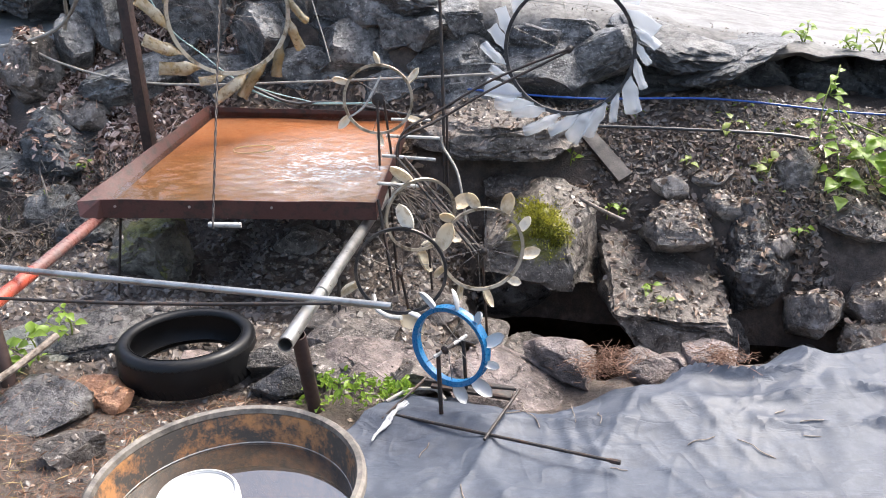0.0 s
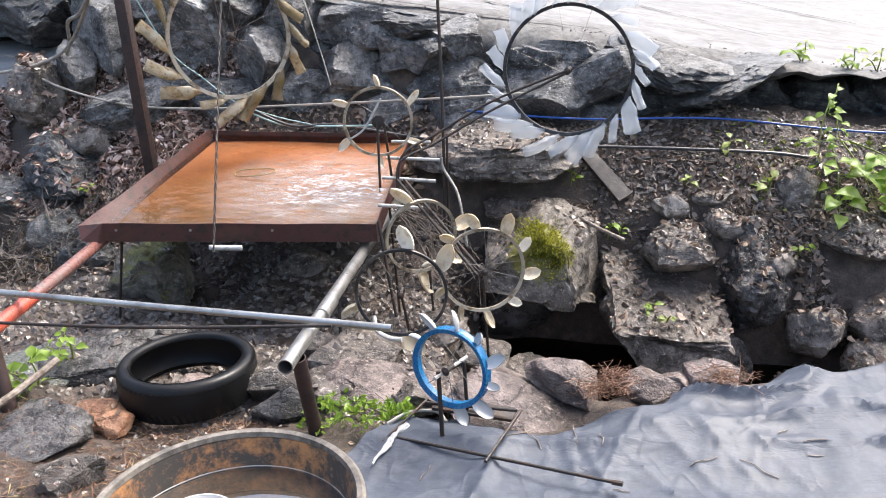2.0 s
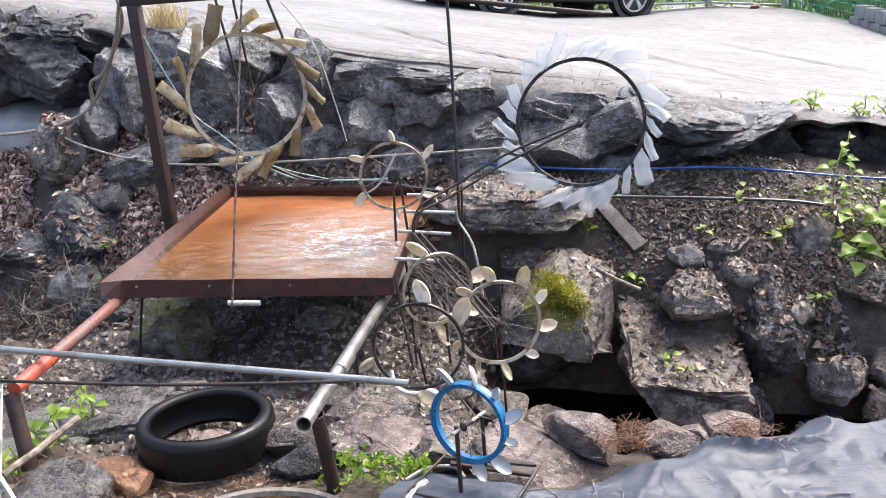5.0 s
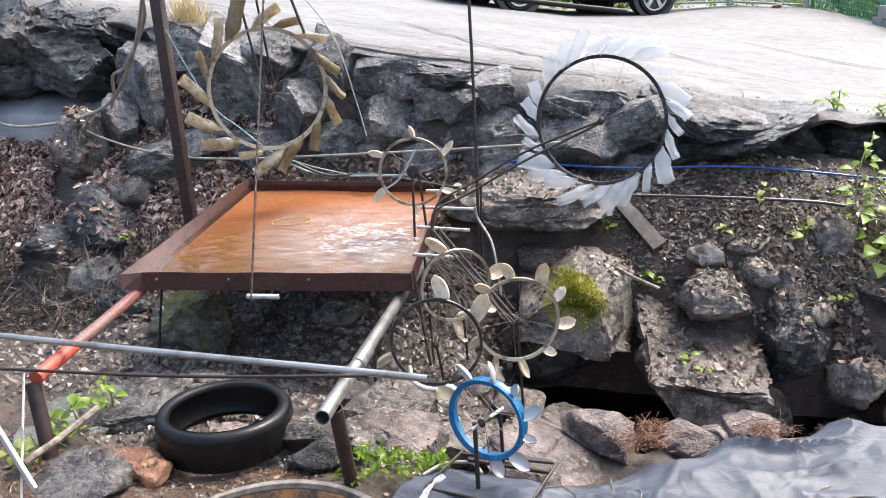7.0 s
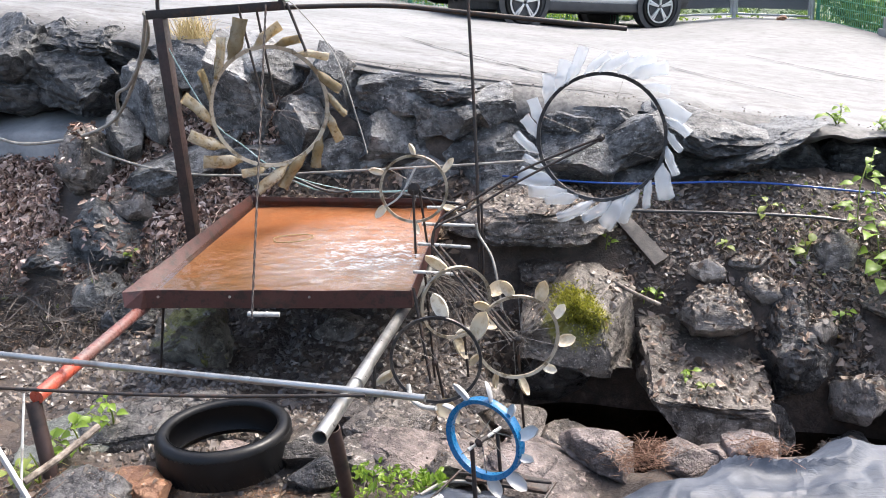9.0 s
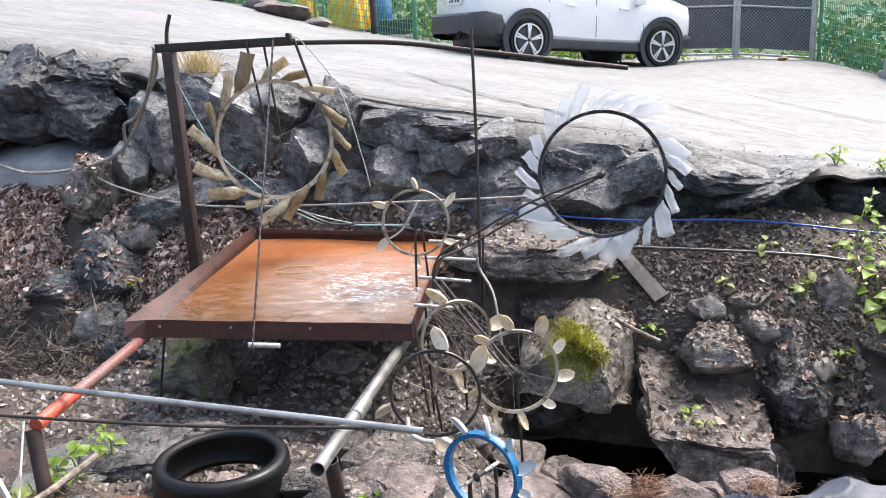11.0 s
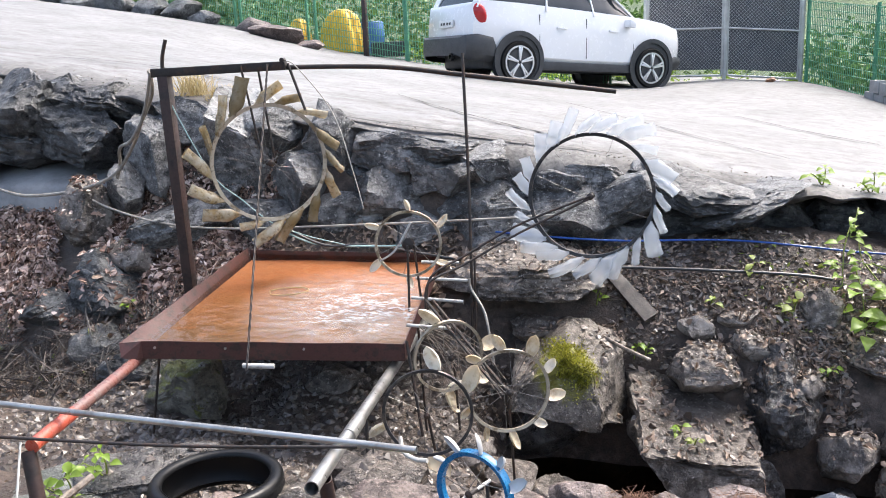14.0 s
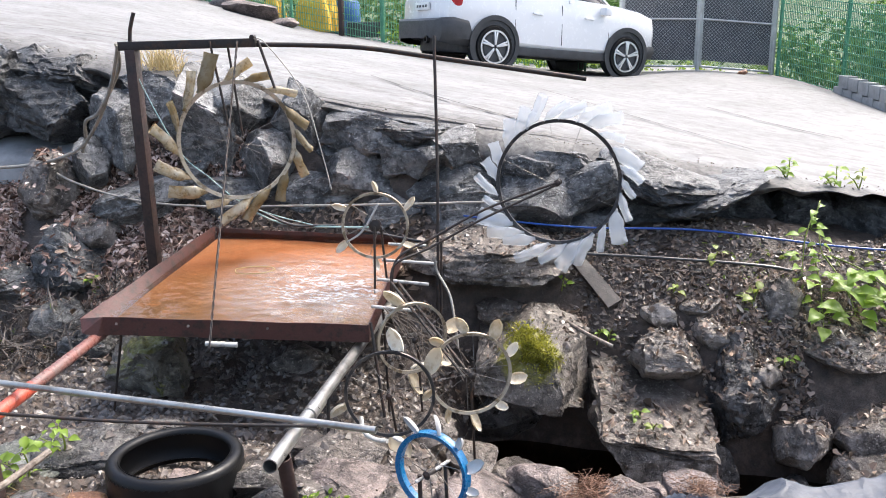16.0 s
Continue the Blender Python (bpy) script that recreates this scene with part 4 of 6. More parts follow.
# ---- post, beam and hanging frame ----
gallows = thing("post_frame", (-2.33, 4.63, .1), "dark brown steel post with a beam and long thin arm", "frame")
part("post", Geo().beam((-2.305, 4.66, .1), (-2.282, 4.6, 1.632), .068, .06, .006, (1, 0, 0)), M["post"], gallows)
part("beam", Geo().beam((-2.352, 4.6, 1.652), (-1.57, 4.6, 1.66), .046, .048, .004), M["dark_steel"], gallows)
part("arm", Geo().tube(bend((-1.62, 4.61, 1.65), (-1.3, 4.63, 1.642), (-.98, 4.65, 1.622), (-.61, 4.68, 1.567), (.21, 4.75, 1.44)), .0135, 10), M["dark_steel"], gallows, "thin drooping arm")
part("bolt", Geo().tube(line((-1.58, 4.56, 1.69), (-1.58, 4.6, 1.69)), .014, 6), M["dark_steel"], gallows)
part("stub_rod", Geo().tube(bend((-2.29, 4.6, 1.65), (-2.28, 4.6, 1.74), (-2.25, 4.6, 1.83)), .011, 8), M["dark_steel"], gallows)

# long twisted rod from beam to tray front
tw = line((-1.665, 4.57, 1.67), (-1.487, 3.43, .35), 120)
g = Geo()
for ph in (0, math.pi):
    k = np.arange(120) * .9 + ph
    g.tube(tw + .003 * np.stack([np.cos(k), np.sin(k), 0 * k], -1), .0037, 6)
single("twisted_rod", g, M["dark_steel"], "long twisted rusty rod from the beam down to the tray", "rod")
single("upright_rod", Geo().tube(bend((-.6, 4.62, 1.68), (-.58, 4.5, 1.0), (-.575, 4.4, .4), (-.585, 4.36, .02)), .0085, 8), M["dark_steel"], "tall thin dark rod standing on the bank", "rod")
single("upright_rod", Geo().tube(line((-.555, 4.42, .62), (-.56, 4.36, .02), 3), .0065, 8), M["dark_steel"], "short dark rod beside the tall one", "rod")

# ---- water wheels made of bicycle rims ----
def facing(p, yaw=0.0, tilt=0.0):
    """An axle that points roughly at the near side, turned by yaw and tilt degrees."""
    d = Vector((-.07 - p[0], .05 - p[1], .25 * (1.65 - p[2]))).normalized()
    return Matrix.Rotation(radians(yaw), 3, "Z") @ Matrix.Rotation(radians(tilt), 3, "X") @ d


def scoop(root, out, along, across, length, width, deep, n=7, taper=.55):
    """A spoon or half bottle: a hollow shell of some thickness."""
    rows = []
    for i in range(n):
        s = i / (n - 1)
        w = width * (math.sin(math.pi * min(1, .12 + .88 * s)) ** .5 if taper < .9 else 1 - .5 * max(0, s - .75) * 2) * .5 + .002
        row = []
        for j in range(7):
            a = math.pi * j / 6
            row.append(np.array(root) + np.array(out) * (s * length) + np.array(across) * (-math.cos(a) * w) + np.array(along) * (-math.sin(a) * deep * (w * 2 / width)))
        rows.append(row)
    p = np.array(rows)
    g = Geo().grid(p)
    if taper > .9:
        p = p + .006 * np.sin(p * 95 + np.roll(p, 1, 2) * 60)
        g = Geo().grid(p)
    return g.grid((p + np.array(along) * .0025)[:, ::-1])


def bottle(root, out, length, r, seed):
    """A squashed plastic bottle with its bottom cut off, neck at the root."""
    rnd = random.Random(seed)
    out = Vector(out)
    s = np.array([0, .06, .1, .28, .36, .5, .54, .75, .8, 1.0])
    rad = r * np.array([.34, .36, .4, .9, 1, 1, .93, .98, .93, 1.02])
    sag = out.orthogonal().normalized() * length * .05
    pts = np.array([Vector(root) + out * length * t + sag * math.sin(t * 3) for t in s])
    g = Geo().tube(pts, rad, 14, caps=False)
    squash = Vector((rnd.gauss(0, 1), rnd.gauss(0, 1), rnd.gauss(0, 1))).cross(out).normalized()
    v = g.v[0]
    mid = np.repeat(pts, 14, 0)
    k = np.array(squash)
    d = ((v - mid) @ k)[:, None] * k
    g.v[0] = v - d * .38 + .002 * np.sin(v * 190)
    return g


def wheel(name, at, axis, r, label, rim="rim_alloy", rim_w=.02, rim_h=.014, spokes=14, wire=.0011, hub=.018, hub_w=.07,
          scoops=8, size=(.07, .04, .014), skin="spoon", phase=0.0, lean=25.0, paddle="spoon", hub_mat="dark_steel", only=None, taper=.5):
    ob = thing(name, at, label, "waterwheel", "waterwheels")
    w = Vector(axis).normalized()
    u = Vector((0, 0, 1)).cross(w).normalized()
    v = w.cross(u)
    c = Vector(at)
    ring = lambda a: u * math.cos(a) + v * math.sin(a)
    part("rim", Geo().ring(at, w, r, [(-rim_h / 2, -rim_w * .32), (rim_h / 2, -rim_w / 2), (rim_h * .2, -rim_w * .2), (rim_h * .2, rim_w * .2), (rim_h / 2, rim_w / 2), (-rim_h / 2, rim_w * .32)], 72), M[rim], ob)
    part("hub", Geo().tube([c - w * hub_w / 2, c - w * hub_w * .42, c - w * hub_w * .3, c + w * hub_w * .3, c + w * hub_w * .42, c + w * hub_w / 2], [hub * .35, hub, hub * .55, hub * .55, hub, hub * .35], 14), M[hub_mat], ob)
    for k in range(spokes):
        a = 2 * math.pi * (k + .3) / spokes
        side = (1 if k % 2 else -1) * hub_w * .36
        part("spoke", Geo().tube([c + w * side + ring(a + (.9 if k % 4 < 2 else -.9)) * hub * .9, c + ring(a) * (r - rim_h * .4)], wire, 5), M["spoke"], ob)
    rnd = random.Random(sum(map(ord, label)))
    for k in range(scoops):
        if only and k not in only:
            continue
        a = 2 * math.pi * k / scoops + phase + rnd.uniform(-.05, .05)
        out = Matrix.Rotation(radians(lean + rnd.uniform(-8, 8)), 3, w) @ ring(a)
        tip = Matrix.Rotation(radians(rnd.uniform(25, 60)), 3, out)
        along, across = tip @ w.cross(out), tip @ w
        root = c + ring(a) * (r + rim_h * .35)
        sc = rnd.uniform(.75, 1.25)
        if skin.endswith("bottle"):
            part(paddle, bottle(root, out, size[0] * sc, size[1] * .42 * sc, k), M[skin], ob)
            continue
        part(paddle, scoop(root, out, along, across, size[0] * sc, size[1] * sc, size[2], taper=taper), M[skin], ob)
    return ob


P = (-1.715, 4.6, 1.13)
brown = wheel("waterwheel", P, facing(P, 14), .322, "big bicycle-rim water wheel with dirty brown bottle paddles", "rim_alloy", .022, .02, 20, .0009, .02, .09, 16, (.2, .086, .034), "dirty_bottle", .2, -66, "bottle_paddle", taper=.95)
for a, b in (((-1.82, 4.57, 1.67), (-1.73, 4.55, 1.13)), ((-1.745, 4.63, 1.67), (-1.70, 4.65, 1.13))):
    part("hanger", Geo().tube(line(a, b), .007, 8), M["dark_steel"], brown)
part("hanger", Geo().tube(line((-1.56, 4.6, 1.67), (-1.47, 4.56, 1.42)), .008, 8), M["dark_steel"], brown)

P = (.06, 4.3, .95)
clear = wheel("waterwheel", P, facing(P, -8), .31, "big dark-rimmed water wheel with clear plastic bottle paddles", "rim_dark", .02, .017, 12, .0007, .017, .08, 25, (.155, .09, .045), "clear_bottle", .1, -60, "bottle_paddle", taper=.95)
for k, off in enumerate((-.018, .018)):
    part("fork_rod", Geo().tube(bend((.055, 4.27, .95 + off * .3), (-.3, 4.17 + off, .815 + off), (-.57, 4.08 + off, .68 + off), (-.7, 4.0 + off, .63 + off * .6), (-.745, 3.97 + off, .57), (-.75, 3.95 + off, .42)), .0062, 8), M["dark_steel"], clear)

P = (-.87, 4.2, .74)
small = wheel("waterwheel", P, facing(P, -6), .167, "small bicycle-rim water wheel with pale spoon paddles", "rim_alloy", .018, .013, 6, .0016, .03, .05, 6, (.075, .042, .014), "spoon", .5, 20, "spoon")
part("stand_rod", Geo().tube(line((-.868, 4.17, .74), (-.872, 4.14, .395)), .0065, 8), M["dark_steel"], small)
part("stand_rod", Geo().tube(line((-.85, 4.24, .74), (-.832, 4.27, .43)), .0065, 8), M["dark_steel"], small)
part("crank", Geo().tube(bend((-1.02, 4.18, .655), (-.93, 4.16, .72), (-.845, 4.17, .86)), .0055, 6), M["rung"], small)

P = (-.325, 3.5, .235)
mid = wheel("waterwheel", P, facing(P, 12), .18, "tarnished bicycle rim wheel with cream spoons by the mossy boulder", "rim_alloy", .018, .013, 14, .0012, .016, .09, 10, (.075, .048, .016), "spoon", .35, 22, "spoon")
for dx in (-.012, .022):
    part("fork_rod", Geo().tube(line((-.335 + dx, 3.49, .215), (-.735 + dx, 3.93, .52), 3), .0068, 8), M["dark_steel"], mid)

P = (-.62, 3.75, .30)
wheel("waterwheel", P, facing(P, 22, 6), .17, "dull bicycle rim wheel half under the tray corner", "rim_alloy", .018, .013, 16, .0011, .016, .08, 7, (.12, .085, .02), "spoon", .1, 25, "spoon", only=(0, 2, 5, 6))

P = (-.652, 3.3, .215)
low = wheel("waterwheel", P, facing(P, -6, 4), .187, "dark rusty rim wheel with worn cream paddles", "rim_dark", .016, .012, 10, .0009, .014, .08, 9, (.115, .08, .02), "spoon", .6, 30, "spoon", only=(0, 1, 4, 6))
part("stand_rod", Geo().tube(line((-.66, 3.33, .215), (-.62, 3.36, -.12)), .006, 8), M["dark_steel"], low)
for k, (x, y) in enumerate(((-.33, 3.54), (-.60, 3.78))):
    single("upright_rod", Geo().tube(line((x, y, .25), (x + .02, y + .02, -.3)), .006, 8), M["dark_steel"], "thin dark rod holding a wheel axle", "rod")

# blue child's wheel on its little stand
P = (-.372, 2.55, .285)
blue = wheel("waterwheel", P, (-.42, -.9, .06), .13, "small bright blue painted wheel with white spoons", "blue_rim", .036, .016, 7, .0015, .015, .09, 11, (.062, .034, .012), "white_plastic", .3, 18, "spoon", only=(0, 1, 2, 3, 8, 9, 10, 4))
part("upright", Geo().tube(line((-.41, 2.515, .29), (-.405, 2.5, .01)), .0075, 8), M["dark_steel"], blue)
part("upright", Geo().tube(line((-.335, 2.6, .28), (-.33, 2.62, .04)), .0065, 8), M["dark_steel"], blue)
part("axle", Geo().tube(line((-.42, 2.49, .277), (-.325, 2.61, .292)), .006, 8), M["rung"], blue)
part("base_bar", Geo().tube(line((-.56, 2.49, .055), (.14, 2.26, .066)), .0055, 8), M["dark_steel"], blue, "long thin base bar")
part("base_bar", Geo().tube(line((-.255, 2.35, .066), (-.15, 2.6, .095)), .0055, 8), M["dark_steel"], blue)
part("base_bar", Geo().tube(line((-.6, 2.47, .05), (-.47, 2.66, .1)), .005, 8), M["dark_steel"], blue)
part("base_bar", Geo().tube(line((-.48, 2.645, .095), (-.16, 2.585, .105)), .0055, 8), M["dark_steel"], blue)
part("end_cap", Geo().tube(line((.125, 2.264, .066), (.155, 2.254, .067)), .008, 8), M["dark_steel"], blue)

# ---- tyre, basin, bucket ----
tyre_at = (-1.405, 2.83, .005)
tyre = thing("old_tyre", tyre_at, "old black rubber car tyre lying flat on the mud", "tyre")
lean = Matrix.Translation(tyre_at) @ pose(0, 0, 0, -2, 1, 0) @ Matrix.Diagonal((.95, .95, .97, 1))
prof = [(.21, .03), (.22, .012), (.24, .0), (.257, .006), (.266, .025), (.269, .06), (.269, .118), (.265, .14), (.256, .153), (.241, .158), (.226, .156), (.217, .151), (.213, .145), (.212, .137), (.218, .134), (.232, .137), (.246, .126), (.252, .09), (.25, .05), (.235, .02)]
g = Geo().ring((0, 0, 0), (0, 0, 1), 0, prof, 72)
g.v = [np.array([lean @ Vector(p) for p in g.v[0]])]
part("carcass", g, M["rubber"], tyre)
g = Geo()
for k in range(64):
    a = 2 * math.pi * k / 64
    for z0, tw in ((.018, .03), (.058, -.03), (.098, .03)):
        m = lean @ pose(0, 0, 0, 0, 0, math.degrees(a)) @ Matrix.Translation((.2672, 0, z0 + .015)) @ pose(0, 0, 0, 25 if tw > 0 else -25, 0, 0)
        g.box((-.003, -.0095, -.018), (.0012, .0095, .018), m)
part("tread", g, M["rubber"], tyre, "worn tread blocks", smooth=False)
g = Geo().ring((0, 0, 0), (0, 0, 1), .216, [(-.004, .146), (-.002, .152), (.003, .156), (.005, .149)], 72)
g.v = [np.array([lean @ Vector(p) for p in g.v[0]])]
part("bead", g, M["rubber"], tyre)
boulder(-1.40, 2.9, .01, .14, .1, .05, 141, skin="russet", label="flat brown stone lying inside the tyre")

basin_at = (-.835, 1.735, 0.0)
R = .335
basin = thing("rubber_basin", basin_at, "large round brown rubber basin half full of murky water", "basin")
part("wall", Geo().lathe(basin_at, [(.02, .012), (R * .78, .012), (R * .8, .02), (R * .92, .33), (R * .93, .34), (R * .965, .345), (R * .97, .335), (R * .955, .3), (R * .83, .0), (.02, .0)], 72), M["basin_in"], basin)
part("rim", Geo().ring((basin_at[0], basin_at[1], .347), (0, 0, 1), R * .965, [(-.012, -.004), (-.009, .01), (.004, .013), (.012, .006), (.014, -.01), (.006, -.012)], 72), M["basin_rim"], basin, "pale scuffed rolled rim")
part("water", Geo().lathe(basin_at, [(R * .885, .255), (.2, .255), (.1, .255), (.001, .255)], 48), M["still_water"], basin, "still murky water")
part("water_line", Geo().ring((basin_at[0], basin_at[1], .259), (0, 0, 1), R * .893, [(-.0015, -.002), (-.0015, .0003), (.0005, .0008), (.0005, -.002)], 72), M["rung"], basin, "pale scum line")
bx, by = -.925, 1.76
bucket = thing("bucket", (bx, by, .05), "white plastic bucket upside down in the basin water", "bucket")
part("shell", Geo().lathe((bx, by, .02), [(.115, 0), (.103, .26), (.1, .272), (.096, .276), (.09, .274), (.088, .27), (.04, .269), (.001, .269)], 48), M["white_plastic"], bucket)
part("foot_ring", Geo().ring((bx, by, .294), (0, 0, 1), .094, [(-.004, -.004), (-.002, .004), (.002, .004), (.004, -.004)], 48), M["white_plastic"], bucket)

# ---- loose bits on and beside the sheet ----
single("white_strip", Geo().beam((-1.76, 2.2, .2), (-1.98, 2.33, .42), .012, .03, .002), M["white_plastic"], "white plastic strip leaning by the red pipe", "strip")
single("thin_rod", Geo().tube(line((-1.88, 2.42, .49), (-1.78, 2.12, .1)), .004, 6), M["rung"], "thin grey rod leaning by the support leg", "rod")
rag = Geo()
for s in range(3):
    pts = bend((-.52 - .01 * s, 2.56, .05 + .008 * s), (-.565, 2.5 - .01 * s, .06), (-.59 + .008 * s, 2.44, .05), (-.615, 2.36 + .015 * s, .04))
    rag.tube(pts, np.linspace(.007, .003, len(pts)) * (1 + .3 * np.sin(np.arange(len(pts)) * 1.7 + s)), 7)
single("plastic_rag", rag, M["white_plastic"], "twisted strip of white plastic film on the black sheet", "plastic film")
single("grey_hose", Geo().tube(bend((-.6, 2.56, .06), (-.53, 2.62, .07), (-.44, 2.62, .075), (-.4, 2.58, .06)), .006, 8), M["grey_hose"], "short bent piece of grey hose by the wheel stand", "hose")
rnd = random.Random(5)
for k in range(26):
    x, y, a, l = rnd.uniform(-.45, 1.2), rnd.uniform(1.9, 2.55), rnd.uniform(0, 3.14), rnd.uniform(.02, .06)
    pts = [(x + s * l * math.cos(a) + .004 * math.sin(5 * s + k), y + s * l * math.sin(a), float(tarp_z(x + s * l * math.cos(a), y + s * l * math.sin(a))) + .004) for s in (-1, -.3, .3, 1)]
    single("twig", Geo().tube(bend(*pts, n=3), .0018, 5), M["twig"], "small dry twig lying on the black plastic sheet", "twig", "twigs on the sheet")

bank = lambda x, y, h: (x, y, float(land_z(x, y)) + h)
plank = Geo().beam(bank(0.20, 4.89, .03), bank(0.40, 4.69, .05), .1, .025, .006, (0, -.6, 1))
plank.v[0] = plank.v[0] + .006 * np.sin(plank.v[0] * 43)
single("rotten_plank", plank, M["twig_dark"], "weathered grey-brown plank lying down the muddy bank", "plank")
single("dark_board", Geo().box((-.14, -.035, 0), (.14, .035, .012), Matrix.Translation((-.31, 2.63, .075)) @ pose(0, 0, 0, 4, 3, -9), .003), M["dark_steel"], "dark wet board lying behind the blue wheel stand", "board")
rnd = random.Random(8)
brush = thing("dry_branch", (-.66, 3.85, .25), "tangle of thin dry twigs beside the tray corner", "branch")
for k in range(16):
    x, y, z = -.78 + rnd.uniform(0, .1), 3.85 + rnd.uniform(-.12, .12), .45 + rnd.uniform(-.1, .04)
    dx, dz, sag = rnd.uniform(.12, .34), rnd.uniform(-.34, -.12), rnd.uniform(-.05, .05)
    part("twig", Geo().tube(bend((x, y, z), (x + dx * .5 + sag, y, z + dz * .4 + sag), (x + dx, y - .05, z + dz)), .0022, 5), M["twig"], brush)

band = bend((-1.66, 4.27, .475), (-1.6, 4.31, .477), (-1.5, 4.33, .474), (-1.45, 4.29, .472), (-1.5, 4.22, .47), (-1.62, 4.2, .472), (-1.66, 4.26, .475))
single("yellow_band", Geo().tube(band, .0025, 6), M["straw"], "yellow plastic band floating in the tray", "band")

# ---- hoses and cords ----
def hose(name, r, mat, label, *pts):
    single(name, Geo().tube(bend(*pts, n=10), r, 8), mat, label, "hose")


hose("grey_hose", .011, M["grey_hose"], "pale grey hose hanging from the post and trailing over dead leaves", (-4.5, 5.55, .99), (-4.07, 5.45, .90), (-3.75, 5.33, .86), (-3.33, 5.25, .9), (-3.02, 5.2, 1.0), (-2.75, 5.0, 1.2), (-2.5, 4.75, 1.45), (-2.36, 4.6, 1.66))
hose("grey_hose", .011, M["grey_hose"], "second loop of grey hose hanging from the post", (-3.0, 5.22, .98), (-2.93, 5.15, 1.08), (-2.83, 5.0, 1.2), (-2.68, 4.9, 1.27), (-2.45, 4.75, 1.52), (-2.37, 4.6, 1.67))
hose("pale_hose", .0075, M["grey_hose"], "pale hose running along the foot of the stone wall", (-3.4, 5.35, .9), (-3.11, 5.22, .79), (-2.67, 5.12, .69), (-2.2, 5.1, .65), (-1.34, 5.05, .67), (-.56, 5.05, .69), (-.1, 5.1, .7))
hose("black_hose", .009, M["black_hose"], "black hose running behind the tray along the bank", (-1.77, 4.95, .67), (-1.53, 4.93, .57), (-1.24, 4.97, .555), (-.62, 5.0, .44), (.0, 4.88, .44), (.26, 4.86, .43), (.7, 4.82, .42), (1.17, 4.78, .4), (1.38, 4.78, .37))
hose("pale_rope", .006, M["cord"], "pale cord running behind the tray", (-1.85, 4.93, .7), (-1.61, 4.96, .575), (-1.24, 4.93, .56), (-1.0, 4.9, .57))
hose("blue_hose", .0065, M["blue_hose"], "blue hose along the foot of the stone wall", (-.5, 5.1, .6), (-.14, 5.06, .57), (.27, 5.0, .555), (.92, 4.98, .55), (1.67, 5.0, .46), (2.3, 5.0, .42))
hose("teal_rope", .0036, M["cord"], "thin teal cord slung from the post past the big wheel", (-2.28, 4.58, 1.6), (-2.25, 4.6, 1.45), (-2.1, 4.68, 1.06), (-1.95, 4.72, .9), (-1.78, 4.72, .76), (-1.6, 4.8, .66), (-1.4, 4.9, .58))
hose("grey_rope", .0032, M["grey_hose"], "thin pale cord curving down from the beam end", (-1.57, 4.58, 1.68), (-1.5, 4.56, 1.65), (-1.3, 4.5, 1.4), (-1.18, 4.4, 1.07), (-1.13, 4.35, .9))
hose("thin_hose", .007, M["grey_hose"], "thin grey hose looping down beside the wheels", (-.585, 4.4, .5), (-.575, 4.39, .44), (-.5, 4.3, .34), (-.465, 4.22, .2), (-.45, 4.2, .08))
hose("pale_stick", .011, M["twig"], "pale broken stick lying on the bank", (.12, 4.47, .15), (.24, 4.43, .09), (.37, 4.39, .04))
hose("white_hose", .009, M["rung"], "pale bent hose end under the cross pipe", (-.71, 3.0, .25), (-.69, 2.95, .215), (-.64, 2.92, .2), (-.59, 2.9, .205))
single("pale_stick", Geo().tube(bend((-2.02, 2.5, .1), (-1.95, 2.62, .13), (-1.88, 2.78, .17)), .014, 8), M["twig"], "pale cut stick lying by the support leg", "stick")

# ---- parked car ----
rear, front = Vector((-.9, 14.2, 1.11)), Vector((1.33, 15.66, .88))
fwd = (front - rear).normalized()
side = Vector((0, 0, 1)).cross(fwd).normalized()
tall = fwd.cross(side)
frame_m = Matrix((fwd, side, tall)).transposed().to_4x4()
car = thing("car", (0, 0, 0), "parked white compact SUV with dark lower cladding", "car")
car.matrix_basis = Matrix.Translation((rear + front) / 2 + side * .8) @ frame_m


def hull(stations, close=True):
    """Lofts half sections (y, z from low to high) along x and mirrors them."""
    rows = []
    for x, half in stations:
        rows.append([(x, -y, z) for y, z in half] + [(x, y, z) for y, z in reversed(half)])
    g = Geo().grid(np.array(rows))
    k = len(rows[0])
    if close:
        g.f.append(tuple(range(k)))
        g.f.append(tuple(range(g.n - 1, g.n - k - 1, -1)))
    return g


S = lambda w, lo, mid, belt: [(w * .93, lo - .08), (w, lo), (w, mid + .08), (w * .985, mid + .2), (w * .95, belt + .19)]
body = hull([(-2.2, S(.78, .7, .85, 1.0)), (-2.16, S(.85, .6, .85, 1.06)), (-2.0, S(.9, .5, .85, 1.1)), (-1.3, S(.915, .45, .85, 1.09)), (0, S(.915, .42, .83, 1.04)), (.9, S(.915, .43, .82, 1.0)),
             (1.2, S(.91, .45, .8, .98)), (1.6, S(.9, .48, .78, .93)), (1.95, S(.83, .52, .72, .85)), (2.1, S(.7, .56, .68, .76)), (2.15, S(.55, .58, .66, .72))])
part("body", body, M["car_white"], car)
G = lambda wb, wt, zb, zt: [(wb, zb + .15), (wb * .97, zb + .14 + (zt - zb) * .3), (wt * 1.04, zb + .12 + (zt - zb) * .75), (wt, zt + .12)]
